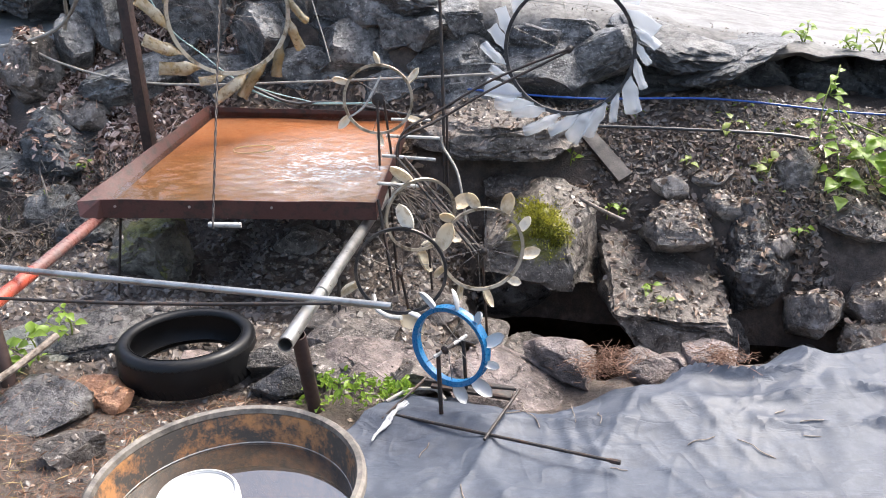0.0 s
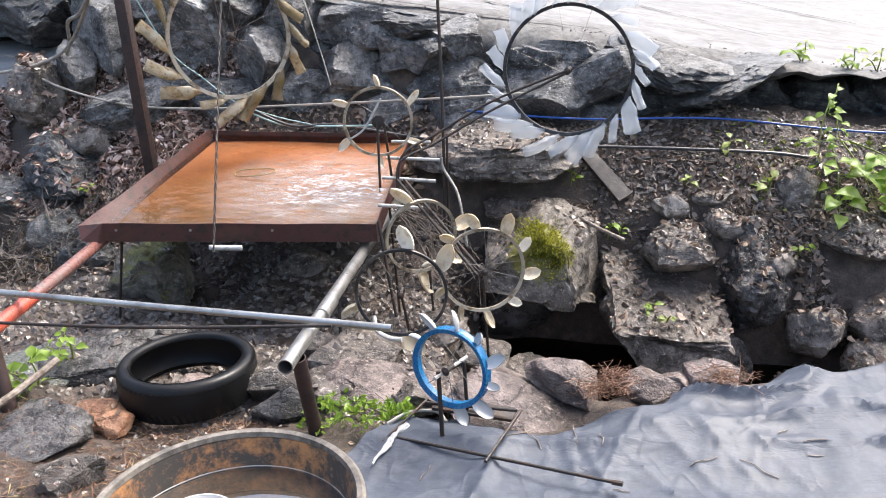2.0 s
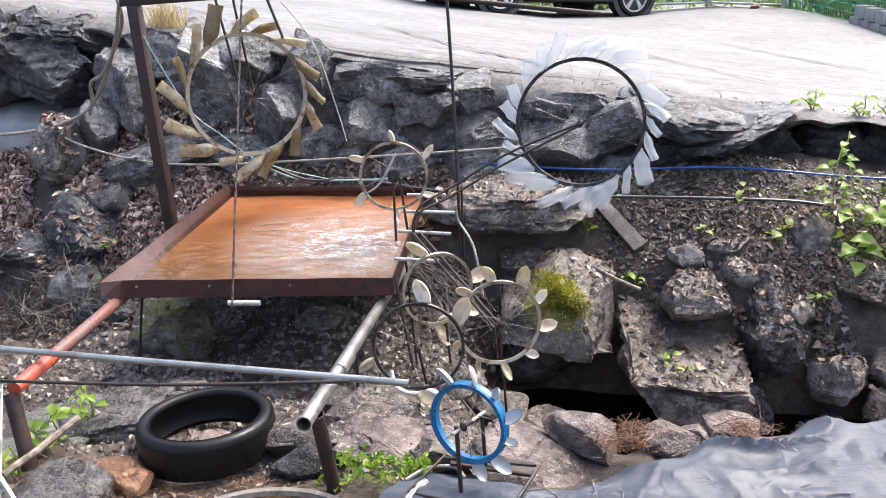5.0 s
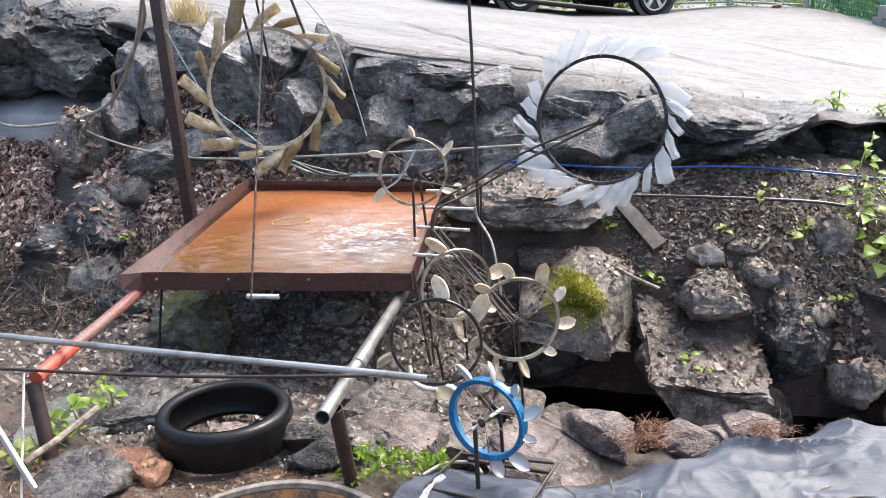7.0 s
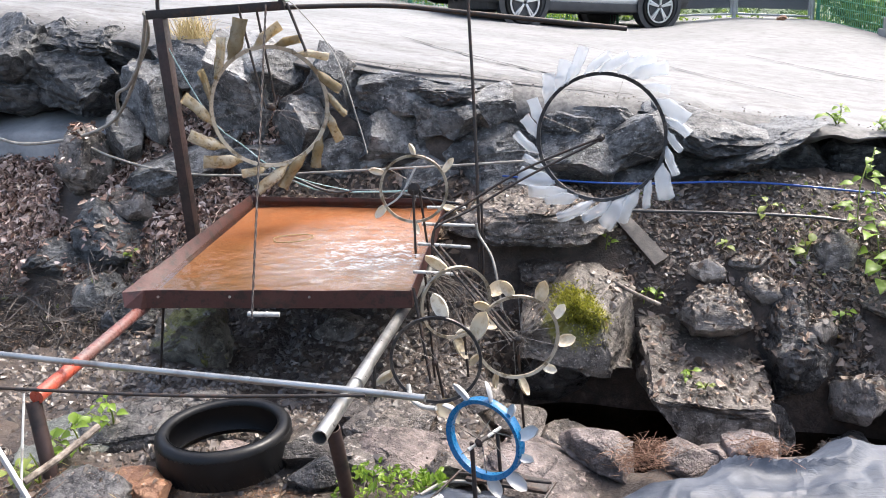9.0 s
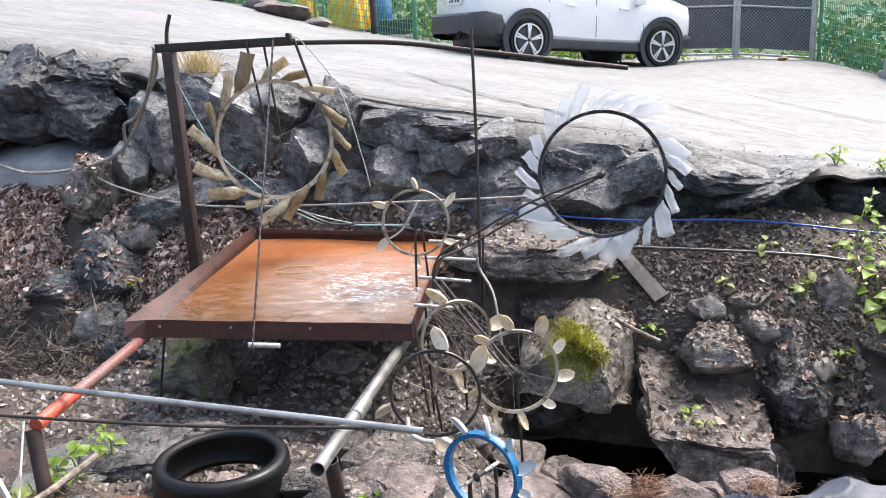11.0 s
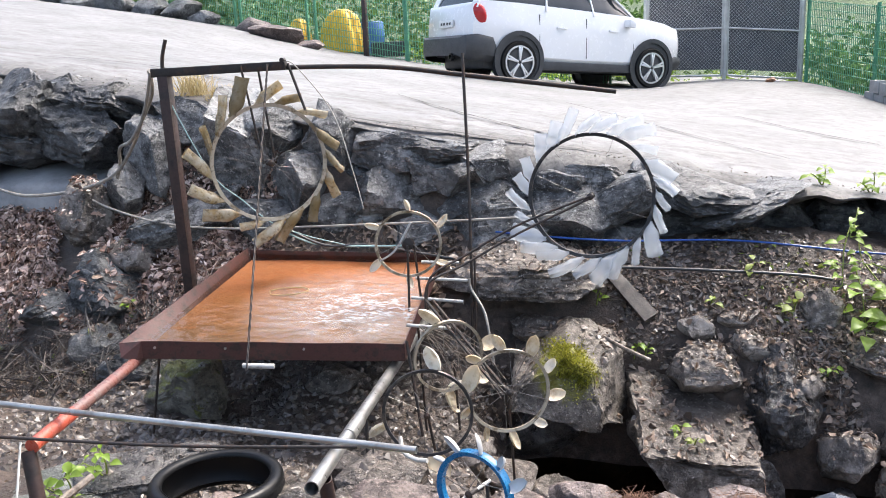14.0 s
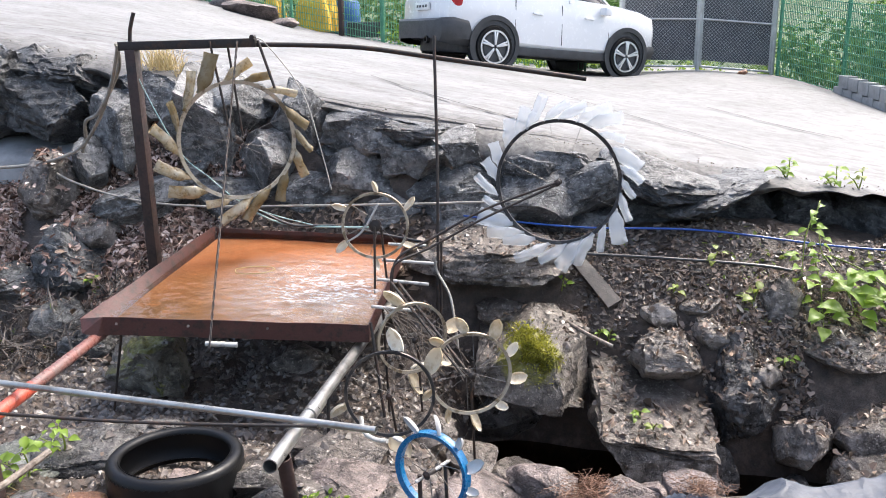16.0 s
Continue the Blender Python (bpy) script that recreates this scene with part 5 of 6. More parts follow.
part("glasshouse", hull([(-2.1, G(.78, .7, 1.02, 1.1)), (-1.9, G(.85, .66, 1.05, 1.5)), (-1.6, G(.87, .66, 1.05, 1.58)), (-.3, G(.87, .67, 1.02, 1.6)), (.35, G(.86, .65, 1.0, 1.57)), (.75, G(.85, .64, .98, 1.3)), (1.15, G(.8, .7, .95, .99))]), M["car_glass"], car, "dark tinted glass")
part("roof", hull([(-2.0, [(.68, 1.5), (.6, 1.54)]), (-1.6, [(.68, 1.575), (.6, 1.62)]), (-.3, [(.69, 1.595), (.6, 1.65)]), (.3, [(.67, 1.575), (.58, 1.62)]), (.42, [(.64, 1.53), (.56, 1.55)])]), M["car_white"], car).location = (0, 0, .12)
for s in (-1, 1):
    for a, b, w in (((-2.12, .79, 1.03), (-1.92, .67, 1.54), .2), ((-.85, .875, 1.04), (-.8, .675, 1.6), .09), ((.1, .87, 1.02), (.02, .67, 1.6), .07), ((1.1, .8, .97), (.35, .64, 1.57), .07)):
        part("pillar", Geo().beam((a[0], s * a[1], a[2]), (b[0], s * b[1], b[2]), .03, w, .005, (0, 1, 0)), M["car_white"], car).location = (0, 0, .12)
    part("sill", Geo().box((-1.0, s * .86 - .06, .24), (1.0, s * .86 + .06, .38), None, .02), M["car_black"], car, "dark plastic sill")
    part("mirror", Geo().box((.72, s * .98 - .1, 1.0), (.86, s * .98 + .1, 1.14), None, .04), M["car_white"], car)
    for x, h in ((.95, .95), (-.03, 1.1), (-.95, 1.12)):
        part("door_seam", Geo().beam((x, s * .917, .45), (x - .03, s * .902, h), .01, .012, 0, (0, 1, 0)), M["car_black"], car, "dark gap between the doors", smooth=False)
    for x in (-.55, .5):
        part("door_handle", Geo().beam((x - .1, s * .925, .93), (x + .1, s * .925, .92), .025, .03, .006), M["car_white"], car)
    lens = bmesh.new()
    bmesh.ops.create_uvsphere(lens, u_segments=20, v_segments=14, radius=1)
    lamp = Geo().bm(lens, Matrix.Translation((-2.06, s * .8, 1.1)) @ pose(0, 0, 0, 0, -14, -38 * s) @ Matrix.Diagonal((.09, .15, .2, 1)))
    part("tail_light", lamp, M["tail_red"], car, "red tail light").location = (0, 0, -.06)
    for x in (-1.34, 1.34):
        c = (x, s * .9, .36)
        part("wheel_well", Geo().tube([(x, s * .7, .38), (x, s * .919, .38)], .41, 32), M["car_black"], car)
        arch = Geo().ring((x, s * .925, .38), (0, 1, 0), .42, [(-.03, -.02), (-.03, .025), (.03, .02), (.045, -.02)], 40)
        part("wheel_arch", arch, M["car_black"], car, "dark plastic wheel arch")
        wh = part("wheel", Geo().tube([(x, s * .74, .345), (x, s * .93, .345)], .2, 28), M["car_black"], car)
        part("tyre", Geo().ring((x, s * .84, .345), (0, 1, 0), .29, [(-.04, -.1), (.03, -.11), (.053, -.08), (.055, .08), (.03, .11), (-.04, .1)], 40), M["rubber"], wh)
        part("rim", Geo().ring((x, s * .94, .345), (0, 1, 0), .255, [(-.012, -.02), (-.012, .008), (.012, .008), (.014, -.02)], 36), M["alloy"], wh)
        g = Geo()
        for k in range(5):
            for d in (-.1, .1):
                a = 2 * math.pi * k / 5 + .3
                g.beam((x + .03 * math.cos(a), s * .95, .345 + .03 * math.sin(a)), (x + .25 * math.cos(a + d), s * .945, .345 + .25 * math.sin(a + d)), .03, .034, .003, (0, 1, 0))
        part("wheel_spokes", g, M["alloy"], wh)
B = lambda w, lo, hi: [(w * .9, lo), (w, lo + .1), (w, hi - .05), (w * .97, hi)]
part("rear_bumper", hull([(-2.32, B(.7, .42, .7)), (-2.27, B(.84, .37, .74)), (-2.1, B(.93, .34, .76)), (-1.82, B(.93, .33, .72)), (-1.74, B(.92, .33, .55))]), M["car_black"], car, "dark plastic bumper")
part("front_bumper", hull([(1.74, B(.92, .33, .5)), (1.9, B(.9, .33, .56)), (2.1, B(.78, .35, .55)), (2.2, B(.5, .38, .5))]), M["car_black"], car)
part("number_plate", Geo().box((-2.245, -.26, .88), (-2.215, .26, 1.0), None, .004), M["plate"], car, "white plate with dark bars")
for y in (-.16, -.06, .06, .16):
    part("plate_bar", Geo().box((-2.25, y - .03, .92), (-2.2455, y + .03, .96)), M["car_black"], car)
part("tow_eye", Geo().ring((-2.32, -.42, .4), (1, 0, 0), .05, [(-.012, -.03), (.012, -.03), (.012, .03), (-.012, .03)], 20), M["rubber"], car)
part("underbody", Geo().box((-1.9, -.75, .22), (1.9, .75, .5), None, .05), M["car_black"], car)

# ---- fence, gate and what stands behind ----
def wire_panel(name, a, b, high, dx, dz, r, mat, label, posts=2.0, post_mat=None):
    a, b = np.array(a, float), np.array(b, float)
    ob = thing(name, tuple(a), label, "fence", "green wire fence", "")
    long = np.linalg.norm((b - a)[:2])
    d = (b - a) / long
    out = np.array([d[1], -d[0], 0])
    for i, z in enumerate(np.arange(.05, high + .01, dz)):
        part("cross_wire", Geo().beam(a + [0, 0, z], b + [0, 0, z], r * 2, r * 2, 0), mat, ob, smooth=False)
    for s in np.arange(0, long, dx):
        p = a + d * s + out * r
        part("upright_wire", Geo().beam(p, p + [0, 0, high], r * 1.7, r * 1.7, 0, (0, 1, 0)), mat, ob, smooth=False)
    for s in np.arange(0, long + .01, posts):
        p = a + d * s - out * .03
        part("post", Geo().tube(line(p - [0, 0, .3], p + [0, 0, high + .05]), .028, 10), post_mat or mat, ob)
    return ob


fz = lambda x, y: float(road_z(x, y))
for k, (a, b) in enumerate((((-9.2, 19.4), (-7.2, 18.6)), ((-7.2, 18.6), (-5.2, 17.6)), ((-5.2, 17.6), (-3.2, 17.2)), ((-3.2, 17.2), (-1.2, 17.1)), ((-1.2, 17.1), (.8, 17.0)), ((4.36, 16.88), (4.92, 14.95)), ((4.92, 14.95), (5.22, 12.95)))):
    wire_panel("wire_fence", (*a, fz(*a) - .02), (*b, fz(*b) - .02), 1.5, .055, .13, .0055, M["fence_green"], "green coated welded wire fence panel", 2.0)

gate_z = [.97, .94, .82]
for k, (x0, x1) in enumerate(((1.5, 2.86), (2.96, 4.24))):
    z0, z1 = gate_z[k], gate_z[k + 1]
    gate = thing("wire_gate", (x0, 16.92, z0), "galvanised chain-link gate leaf backed with dark net", "gate", "gate leaves")
    lo = lambda x, h: (x, 16.92, z0 + (z1 - z0) * (x - x0) / (x1 - x0) + h)
    for a, b in ((lo(x0, .05), lo(x1, .05)), (lo(x0, .92), lo(x1, .92)), (lo(x0, 1.75), lo(x1, 1.75)), (lo(x0, .05), lo(x0, 1.75)), (lo(x1, .05), lo(x1, 1.75))):
        part("gate_tube", Geo().tube(line(a, b), .021, 10), M["gate_steel"], gate)
    g = Geo()
    w = x1 - x0
    for s in np.arange(-1.7, w, .065):
        for sg in (1, -1):
            pa, pb = (s, 0.0), (s + 1.7, 1.7)
            t0, t1 = max(0, -s / 1.7), min(1, (w - s) / 1.7)
            if t1 > t0:
                q = [(s + 1.7 * t, 1.7 * t if sg > 0 else 1.7 - 1.7 * t) for t in (t0, t1)]
                g.tube([lo(x0 + q[0][0], .05 + q[0][1]), lo(x0 + q[1][0], .05 + q[1][1])], .0026, 4)
    tagged(part("chain_link", g, M["gate_steel"], gate, "diamond wire mesh"), kind="stuff")
    net = np.array([[np.array(lo(x, h)) + [0, .03, 0] for h in (.16, .9, 1.72)] for x in np.linspace(x0, x1, 8)])
    part("shade_net", Geo().grid(net).grid(net[::-1] + [0, .006, 0]), M["net"], gate, "dark shade net")
for x, z in ((1.45, .97), (2.91, .94), (4.29, .82)):
    single("gate_post", Geo().tube(line((x, 16.92, z - .2), (x, 16.92, z + 1.95)), .04, 12), M["gate_steel"], "round galvanised gate post", "post", "gate posts")

# yellow tarpaulin heap and blue barrel behind the fence
u, v = np.meshgrid(np.linspace(0, 2 * np.pi, 60, endpoint=False), np.linspace(0, 1, 16), indexing="ij")
rr = .5 * np.sin(np.clip(v * 1.25 + .12, 0, 1.35)) * (1 + .16 * ripple(np.cos(u) * 2, np.sin(u) * 2, .45, 42) * v + .12 * ripple(u, v * 3, .5, 41))
heap = np.stack([-4.75 + rr * np.cos(u), 18.1 + .7 * rr * np.sin(u), fz(-4.75, 18.1) + .9 * (1 - v ** 2.2) - .02], -1)
single("yellow_tarpaulin", Geo().grid(heap, wrap_u=True), M["yellow"], "yellow tarpaulin draped over a heap behind the fence", "tarpaulin")
heap2 = heap * [.5, .5, .5] + [-4.75 * .5 - 1.05, 18.1 * .5 + .3, fz(-5.8, 18.4) * .5 + .16]
single("yellow_tarpaulin", Geo().grid(heap2, wrap_u=True), M["yellow"], "small yellow bundle behind the fence", "tarpaulin")
bz = fz(-3.9, 18)
single("blue_barrel", Geo().lathe((-4.2, 18.35, bz), [(.01, 0), (.27, 0), (.29, .04), (.3, .3), (.29, .33), (.3, .36), (.29, .7), (.25, .75), (.01, .76)], 28), M["blue_plastic"], "blue plastic barrel behind the fence", "barrel")
single("wooden_post", Geo().beam((-4.1, 17.35, bz - .3), (-4.08, 17.4, bz + 1.3), .09, .09, .01), M["post"], "dark reddish-brown post beside the wire fence", "post")
single("dark_crate", Geo().box((-4.05, 17.6, bz), (-3.3, 17.95, bz + .3), None, .03), M["car_black"], "dark low crate behind the fence", "crate")
for x, y, s, h, k in ((-6.45, 17.3, .7, .34, 1), (-5.75, 16.95, .95, .3, 2), (-5.1, 16.8, .5, .2, 3), (-10.9, 18.9, .9, .5, 4), (-10.1, 18.8, .9, .45, 5), (-9.3, 18.7, .9, .5, 6), (-8.6, 18.6, .8, .42, 7), (-11.8, 19.0, 1.0, .55, 8), (-8.0, 18.4, .6, .35, 9)):
    ob = new("roadside_rock", rock_geo((s, s * .7, h), 200 + k, 3).mesh("roadside_rock", M["russet" if k < 4 else "wall"]))
    ob.location = (x, y, fz(x, y) + h * .25)
    tagged(ob, "pale brown rock at the far edge of the road", "rock", "roadside rocks")
ob = new("stone", rock_geo((.16, .12, .09), 230, 3).mesh("stone", M["ochre"]))
ob.location = (3.55, 16.0, fz(3.55, 16.0) + .03)
tagged(ob, "small brown stone lying on the concrete road", "rock")
blocks = thing("block_wall", (4.9, 14.0, .5), "low wall of grey concrete blocks beside the fence", "wall")
for i in range(5):
    for j in range(2):
        x, y = 4.88 + i * .012 + .004 * j, 14.95 - i * .415 - j * .2
        z = fz(x, y) - .08 + j * .2
        part("block", Geo().box((x - .08, y - .41, z), (x + .08, y, z + .195), None, .008), M["block"], blocks)

# hillside and greenery
hx, hy = np.meshgrid(np.linspace(-45, 45, 60), np.linspace(19.6, 48, 26), indexing="ij")
hz = road_z(hx, 19) - .3 + (hy - 19.6) * .16 + .5 * ripple(hx, hy, 4, 51) * np.clip((hy - 19.6) / 3, 0, 1)
single("hillside", Geo().grid(np.stack([hx, hy, hz], -1)), M["hill"], "green overgrown slope behind the fence", "hillside", kind="structure", at=(0, 0, 0))


def cloud(count, lo, hi, size, mat, name, label, category, seed, shape=None, flat=.0):
    """Many small bent leaves scattered in a space."""
    r = np.random.RandomState(seed)
    c = r.uniform(lo, hi, (count * 3, 3))
    if shape is not None:
        c = c[shape(c)]
    c = c[:count]
    k = len(c)
    s = r.uniform(size[0], size[1], (k, 1, 1))
    q = r.normal(size=(k, 3))
    q[:, 2] = np.abs(q[:, 2]) + flat
    q /= np.linalg.norm(q, axis=1, keepdims=True)
    e = np.cross(q, r.normal(size=(k, 3)))
    e /= np.linalg.norm(e, axis=1, keepdims=True)
    f = np.cross(q, e)
    shape6 = [(-.5, 0, 0), (-.15, .26, .06), (.2, .22, .05), (.5, 0, -.1), (.2, -.22, .05), (-.15, -.26, .06)]
    pts = np.stack([c + s[:, 0] * (a * e + b * f + d * q) for a, b, d in shape6], 1)
    faces = [(i * 6, i * 6 + 1, i * 6 + 2, i * 6 + 3) for i in range(k)] + [(i * 6, i * 6 + 3, i * 6 + 4, i * 6 + 5) for i in range(k)]
    g = Geo()
    g.v, g.f, g.n = [pts.reshape(-1, 3)], faces, k * 6
    return single(name, g, mat, label, category, kind="stuff", smooth=False, at=(0, 0, 0))


def bushy(seed, floor):
    def keep(c):
        top = floor(c[:, 0], c[:, 1]) + 1.3 + .8 * ripple(c[:, 0], c[:, 1], 1.3, seed)
        gap = ripple(c[:, 0] + c[:, 2], c[:, 1] - c[:, 2], .55, seed + 1)
        return (c[:, 2] < top) & (c[:, 2] > floor(c[:, 0], c[:, 1]) - .1) & (gap > -.35)
    return keep


cloud(9000, (-12, 18.6, .5), (12, 21.5, 5.5), (.1, .24), M["hedge"], "bushes", "dense green bushes behind the fence", "bushes", 61, bushy(62, lambda x, y: road_z(x, y)))
shrub = bushy(68, lambda x, y: road_z(x, y) - .1)
cloud(6500, (4.5, 12.9, .2), (6.6, 17.6, 2.9), (.08, .16), M["hedge"], "bushes", "dense green shrubs pressing against the wire fence", "bushes", 67, lambda c: shrub(c) & (c[:, 0] > 4.56 + (16.88 - c[:, 1]) * .285))
cloud(3800, (-9.5, 18.9, .8), (1.5, 19.9, 4.2), (.08, .18), M["hedge"], "bushes", "leafy green shrubs behind the wire fence", "bushes", 69, bushy(70, lambda x, y: road_z(x, y)))
cloud(900, (-3.3, 17.25, 1.0), (1.2, 17.6, 2.0), (.06, .13), M["leaf"], "weeds", "bright green weeds along the fence foot", "weeds", 63, lambda c: c[:, 2] < road_z(c[:, 0], c[:, 1]) + .3 + .3 * ripple(c[:, 0], c[:, 1], .4, 64))
cloud(500, (1.4, 17.0, .7), (6.5, 17.3, 1.4), (.05, .12), M["leaf"], "weeds", "green weeds along the gate foot", "weeds", 65, lambda c: c[:, 2] < road_z(c[:, 0], c[:, 1]) + .1 + .2 * ripple(c[:, 0], c[:, 1], .4, 66))

# ---- plants ----
def leaf_geo(at, out, up, long, wide):
    """One pointed leaf with a folded midrib and a drooping tip."""
    out, up = Vector(out).normalized(), Vector(up)
    acr = out.cross(up).normalized()
    nrm = acr.cross(out)
    g, rows = Geo(), []
    for s, w, d in ((0, .03, 0), (.18, .38, .03), (.4, .5, .05), (.65, .38, .02), (.85, .17, -.07), (1, .01, -.18)):
        m = Vector(at) + out * long * s + nrm * long * d
        rows.append([m - acr * wide * w + nrm * wide * .16 * w * 2, m, m + acr * wide * w + nrm * wide * .16 * w * 2])
    return g.grid(np.array([[tuple(p) for p in r] for r in rows]))


def vine(name, stems, mat, label, leaves, size, seed):
    rnd = random.Random(seed)
    first = stems[0][0] if isinstance(stems[0], tuple) else stems[0]
    ob = thing(name, first[0], label, "plant")
    for entry in stems:
        pts, count, big = entry if isinstance(entry, tuple) else (entry, leaves, size)
        path = bend(*pts)
        part("stem", Geo().tube(path, np.linspace(.005, .002, len(path)), 6), M["weed"], ob)
        for k in range(count):
            p = path[rnd.randrange(len(path) // 4, len(path))]
            a = rnd.uniform(0, 2 * math.pi)
            out = Vector((math.cos(a), math.sin(a) - .55, rnd.uniform(-.45, .35)))
            s = big * rnd.uniform(.55, 1.15)
            tip = Vector(p) + out.normalized() * s * .45
            part("leaf", leaf_geo(tip, out, (rnd.uniform(-.4, .4), -.45, 1), s, s * .68).tube([p, tip], .0012, 4), mat, ob)
    return ob


vine("leafy_vine", [([(1.56, 4.98, .72), (1.53, 4.9, .74), (1.5, 4.84, .68), (1.47, 4.82, .6)], 9, .06), ([(1.5, 4.9, .66), (1.44, 4.8, .55), (1.42, 4.74, .44), (1.41, 4.7, .36)], 9, .085),
                    ([(1.54, 4.9, .62), (1.52, 4.8, .53), (1.53, 4.74, .45)], 6, .07), ([(1.48, 4.8, .5), (1.5, 4.68, .34), (1.5, 4.6, .22), (1.5, 4.56, .14)], 13, .135),
                    ([(1.54, 4.78, .46), (1.6, 4.66, .36), (1.64, 4.58, .26), (1.66, 4.54, .18)], 14, .135), ([(1.58, 4.76, .46), (1.7, 4.64, .42), (1.8, 4.58, .34), (1.86, 4.54, .26)], 14, .13)], M["leaf"], "bright green broad-leaved vine hanging down the bank", 9, .1, 3)
for x, y, n, s, k in ((1.16, 4.7, 5, .07, 4), (.3, 4.62, 5, .05, 5), (.36, 4.62, 4, .05, 15), (.95, 4.83, 5, .06, 6), (1.28, 4.46, 5, .06, 7), (.55, 4.08, 8, .045, 8), (.46, 4.12, 8, .045, 9), (-3.02, 4.78, 7, .07, 10), (-2.86, 4.9, 5, .05, 11), (-.12, 4.68, 4, .05, 12), (.1, 4.82, 4, .05, 13), (1.2, 4.25, 5, .05, 14), (.72, 4.72, 5, .05, 16)):
    z = {8: -.32, 9: -.27}.get(k, float(land_z(x, y)))
    vine("weed", [[(x, y, z - .03), (x + .01, y - .02, z + .05), (x + .02, y - .05, z + .09)]], M["leaf"] if k % 2 else M["weed"], "small green weed growing out of the muddy bank" if k not in (8, 9) else "small yellow-green weed rooted on a flat boulder", n, s, k)
for x, y, z, n, s, k, mt, tx in ((1.5, 5.47, .79, 10, .055, 20, "leaf", "yellow-green weed at the broken road edge"), (1.78, 5.45, .73, 9, .06, 21, "leaf", "leafy weed at the broken road edge"), (1.95, 5.5, .72, 7, .05, 22, "weed", "thin weed at the road edge"),
                                 (-1.98, 2.78, .06, 9, .065, 23, "leaf", "green seedling beside the support leg"), (-1.93, 2.95, .08, 8, .055, 24, "leaf", "green seedling by the flat stone"), (-2.02, 2.58, .06, 6, .065, 25, "weed", "green seedling beside the pale stick")):
    vine("weed", [[(x, y, z - .02), (x + .01, y - .01, z + .06), (x, y - .02, z + .12)], [(x, y, z - .02), (x - .04, y - .02, z + .04), (x - .08, y - .03, z + .07)]], M[mt], tx, n, s, k)


def tuft(name, at, count, high, spread, mat, label, seed, wide=.004):
    r = random.Random(seed)
    g = Geo()
    for _ in range(count):
        a, s = r.uniform(0, 6.28), spread * r.random() ** .5
        b = np.array([at[0] + s * math.cos(a), at[1] + s * math.sin(a), at[2]])
        lean = np.array([r.gauss(0, .45), r.gauss(0, .45), 0])
        h = high * r.uniform(.5, 1.1)
        w = np.array([math.cos(a + 1.5), math.sin(a + 1.5), 0]) * wide
        mid, tip = b + [0, 0, h * .6] + lean * h * .45, b + [0, 0, h * .85] + lean * h * 1.2
        g.add([b - w, b + w, mid + w * .8, mid - w * .8, tip], [(0, 1, 2, 3), (3, 2, 4)])
    single(name, g, mat, label, "grass", kind="stuff", smooth=False)


tuft("dry_grass", (-2.72, 5.92, 1.47), 150, .22, .16, M["straw"], "tuft of dry straw-coloured grass at the road edge", 31)
tuft("dry_grass", (-2.5, 5.88, 1.42), 120, .14, .12, M["straw"], "low tuft of dry grass at the road edge", 32)
cloud(170, (-.93, 2.56, .0), (-.6, 2.78, .12), (.016, .04), M["leaf"], "clover", "bright green clover patch beside the support leg", "weeds", 71, lambda c: c[:, 2] < .02 + .09 * (1 - ((c[:, 0] + .76) / .18) ** 2 - ((c[:, 1] - 2.67) / .12) ** 2))
cloud(90, (-.62, 2.6, .02), (-.52, 2.7, .08), (.02, .04), M["leaf"], "clover", "small green clover tuft beside the black sheet", "weeds", 72)


# ---- moss, leaf litter, chips and gravel ----
from mathutils.bvhtree import BVHTree

rock_v, rock_f = [], []
for o in list(scene.objects):
    if o.type == "MESH" and o.name.split(".")[0] in ("boulder", "stone") and o.parent is None:
        k = len(rock_v)
        rock_v.extend([v.co + o.location for v in o.data.vertices])
        rock_f.extend([[k + i for i in p.vertices] for p in o.data.polygons])
ROCKS = BVHTree.FromPolygons(rock_v, rock_f)


def on_land(count, zone, seed, keep=None, spare=.12, level=land_z):
    r = np.random.RandomState(seed)
    x, y = r.uniform(zone[0], zone[1], count), r.uniform(zone[2], zone[3], count)
    if keep:
        k = keep(x, y, r)
        x, y = x[k], y[k]
    e = .02
    z = level(x, y)
    gx_, gy_ = (level(x + e, y) - z) / e, (level(x, y + e) - z) / e
    nrm = np.stack([-gx_, -gy_, np.ones_like(x)], -1)
    nrm /= np.linalg.norm(nrm, axis=1, keepdims=True)
    stay = np.ones(len(x), bool)
    for i in range(len(x)):
        hit, hn, _, _ = ROCKS.ray_cast((x[i], y[i], z[i] + 1.0), (0, 0, -1))
        if hit and hit.z > z[i]:
            stay[i] = hn.z > .6 and r.rand() < spare
            z[i], nrm[i] = hit.z, hn
    return np.stack([x, y, z], -1)[stay], nrm[stay], r


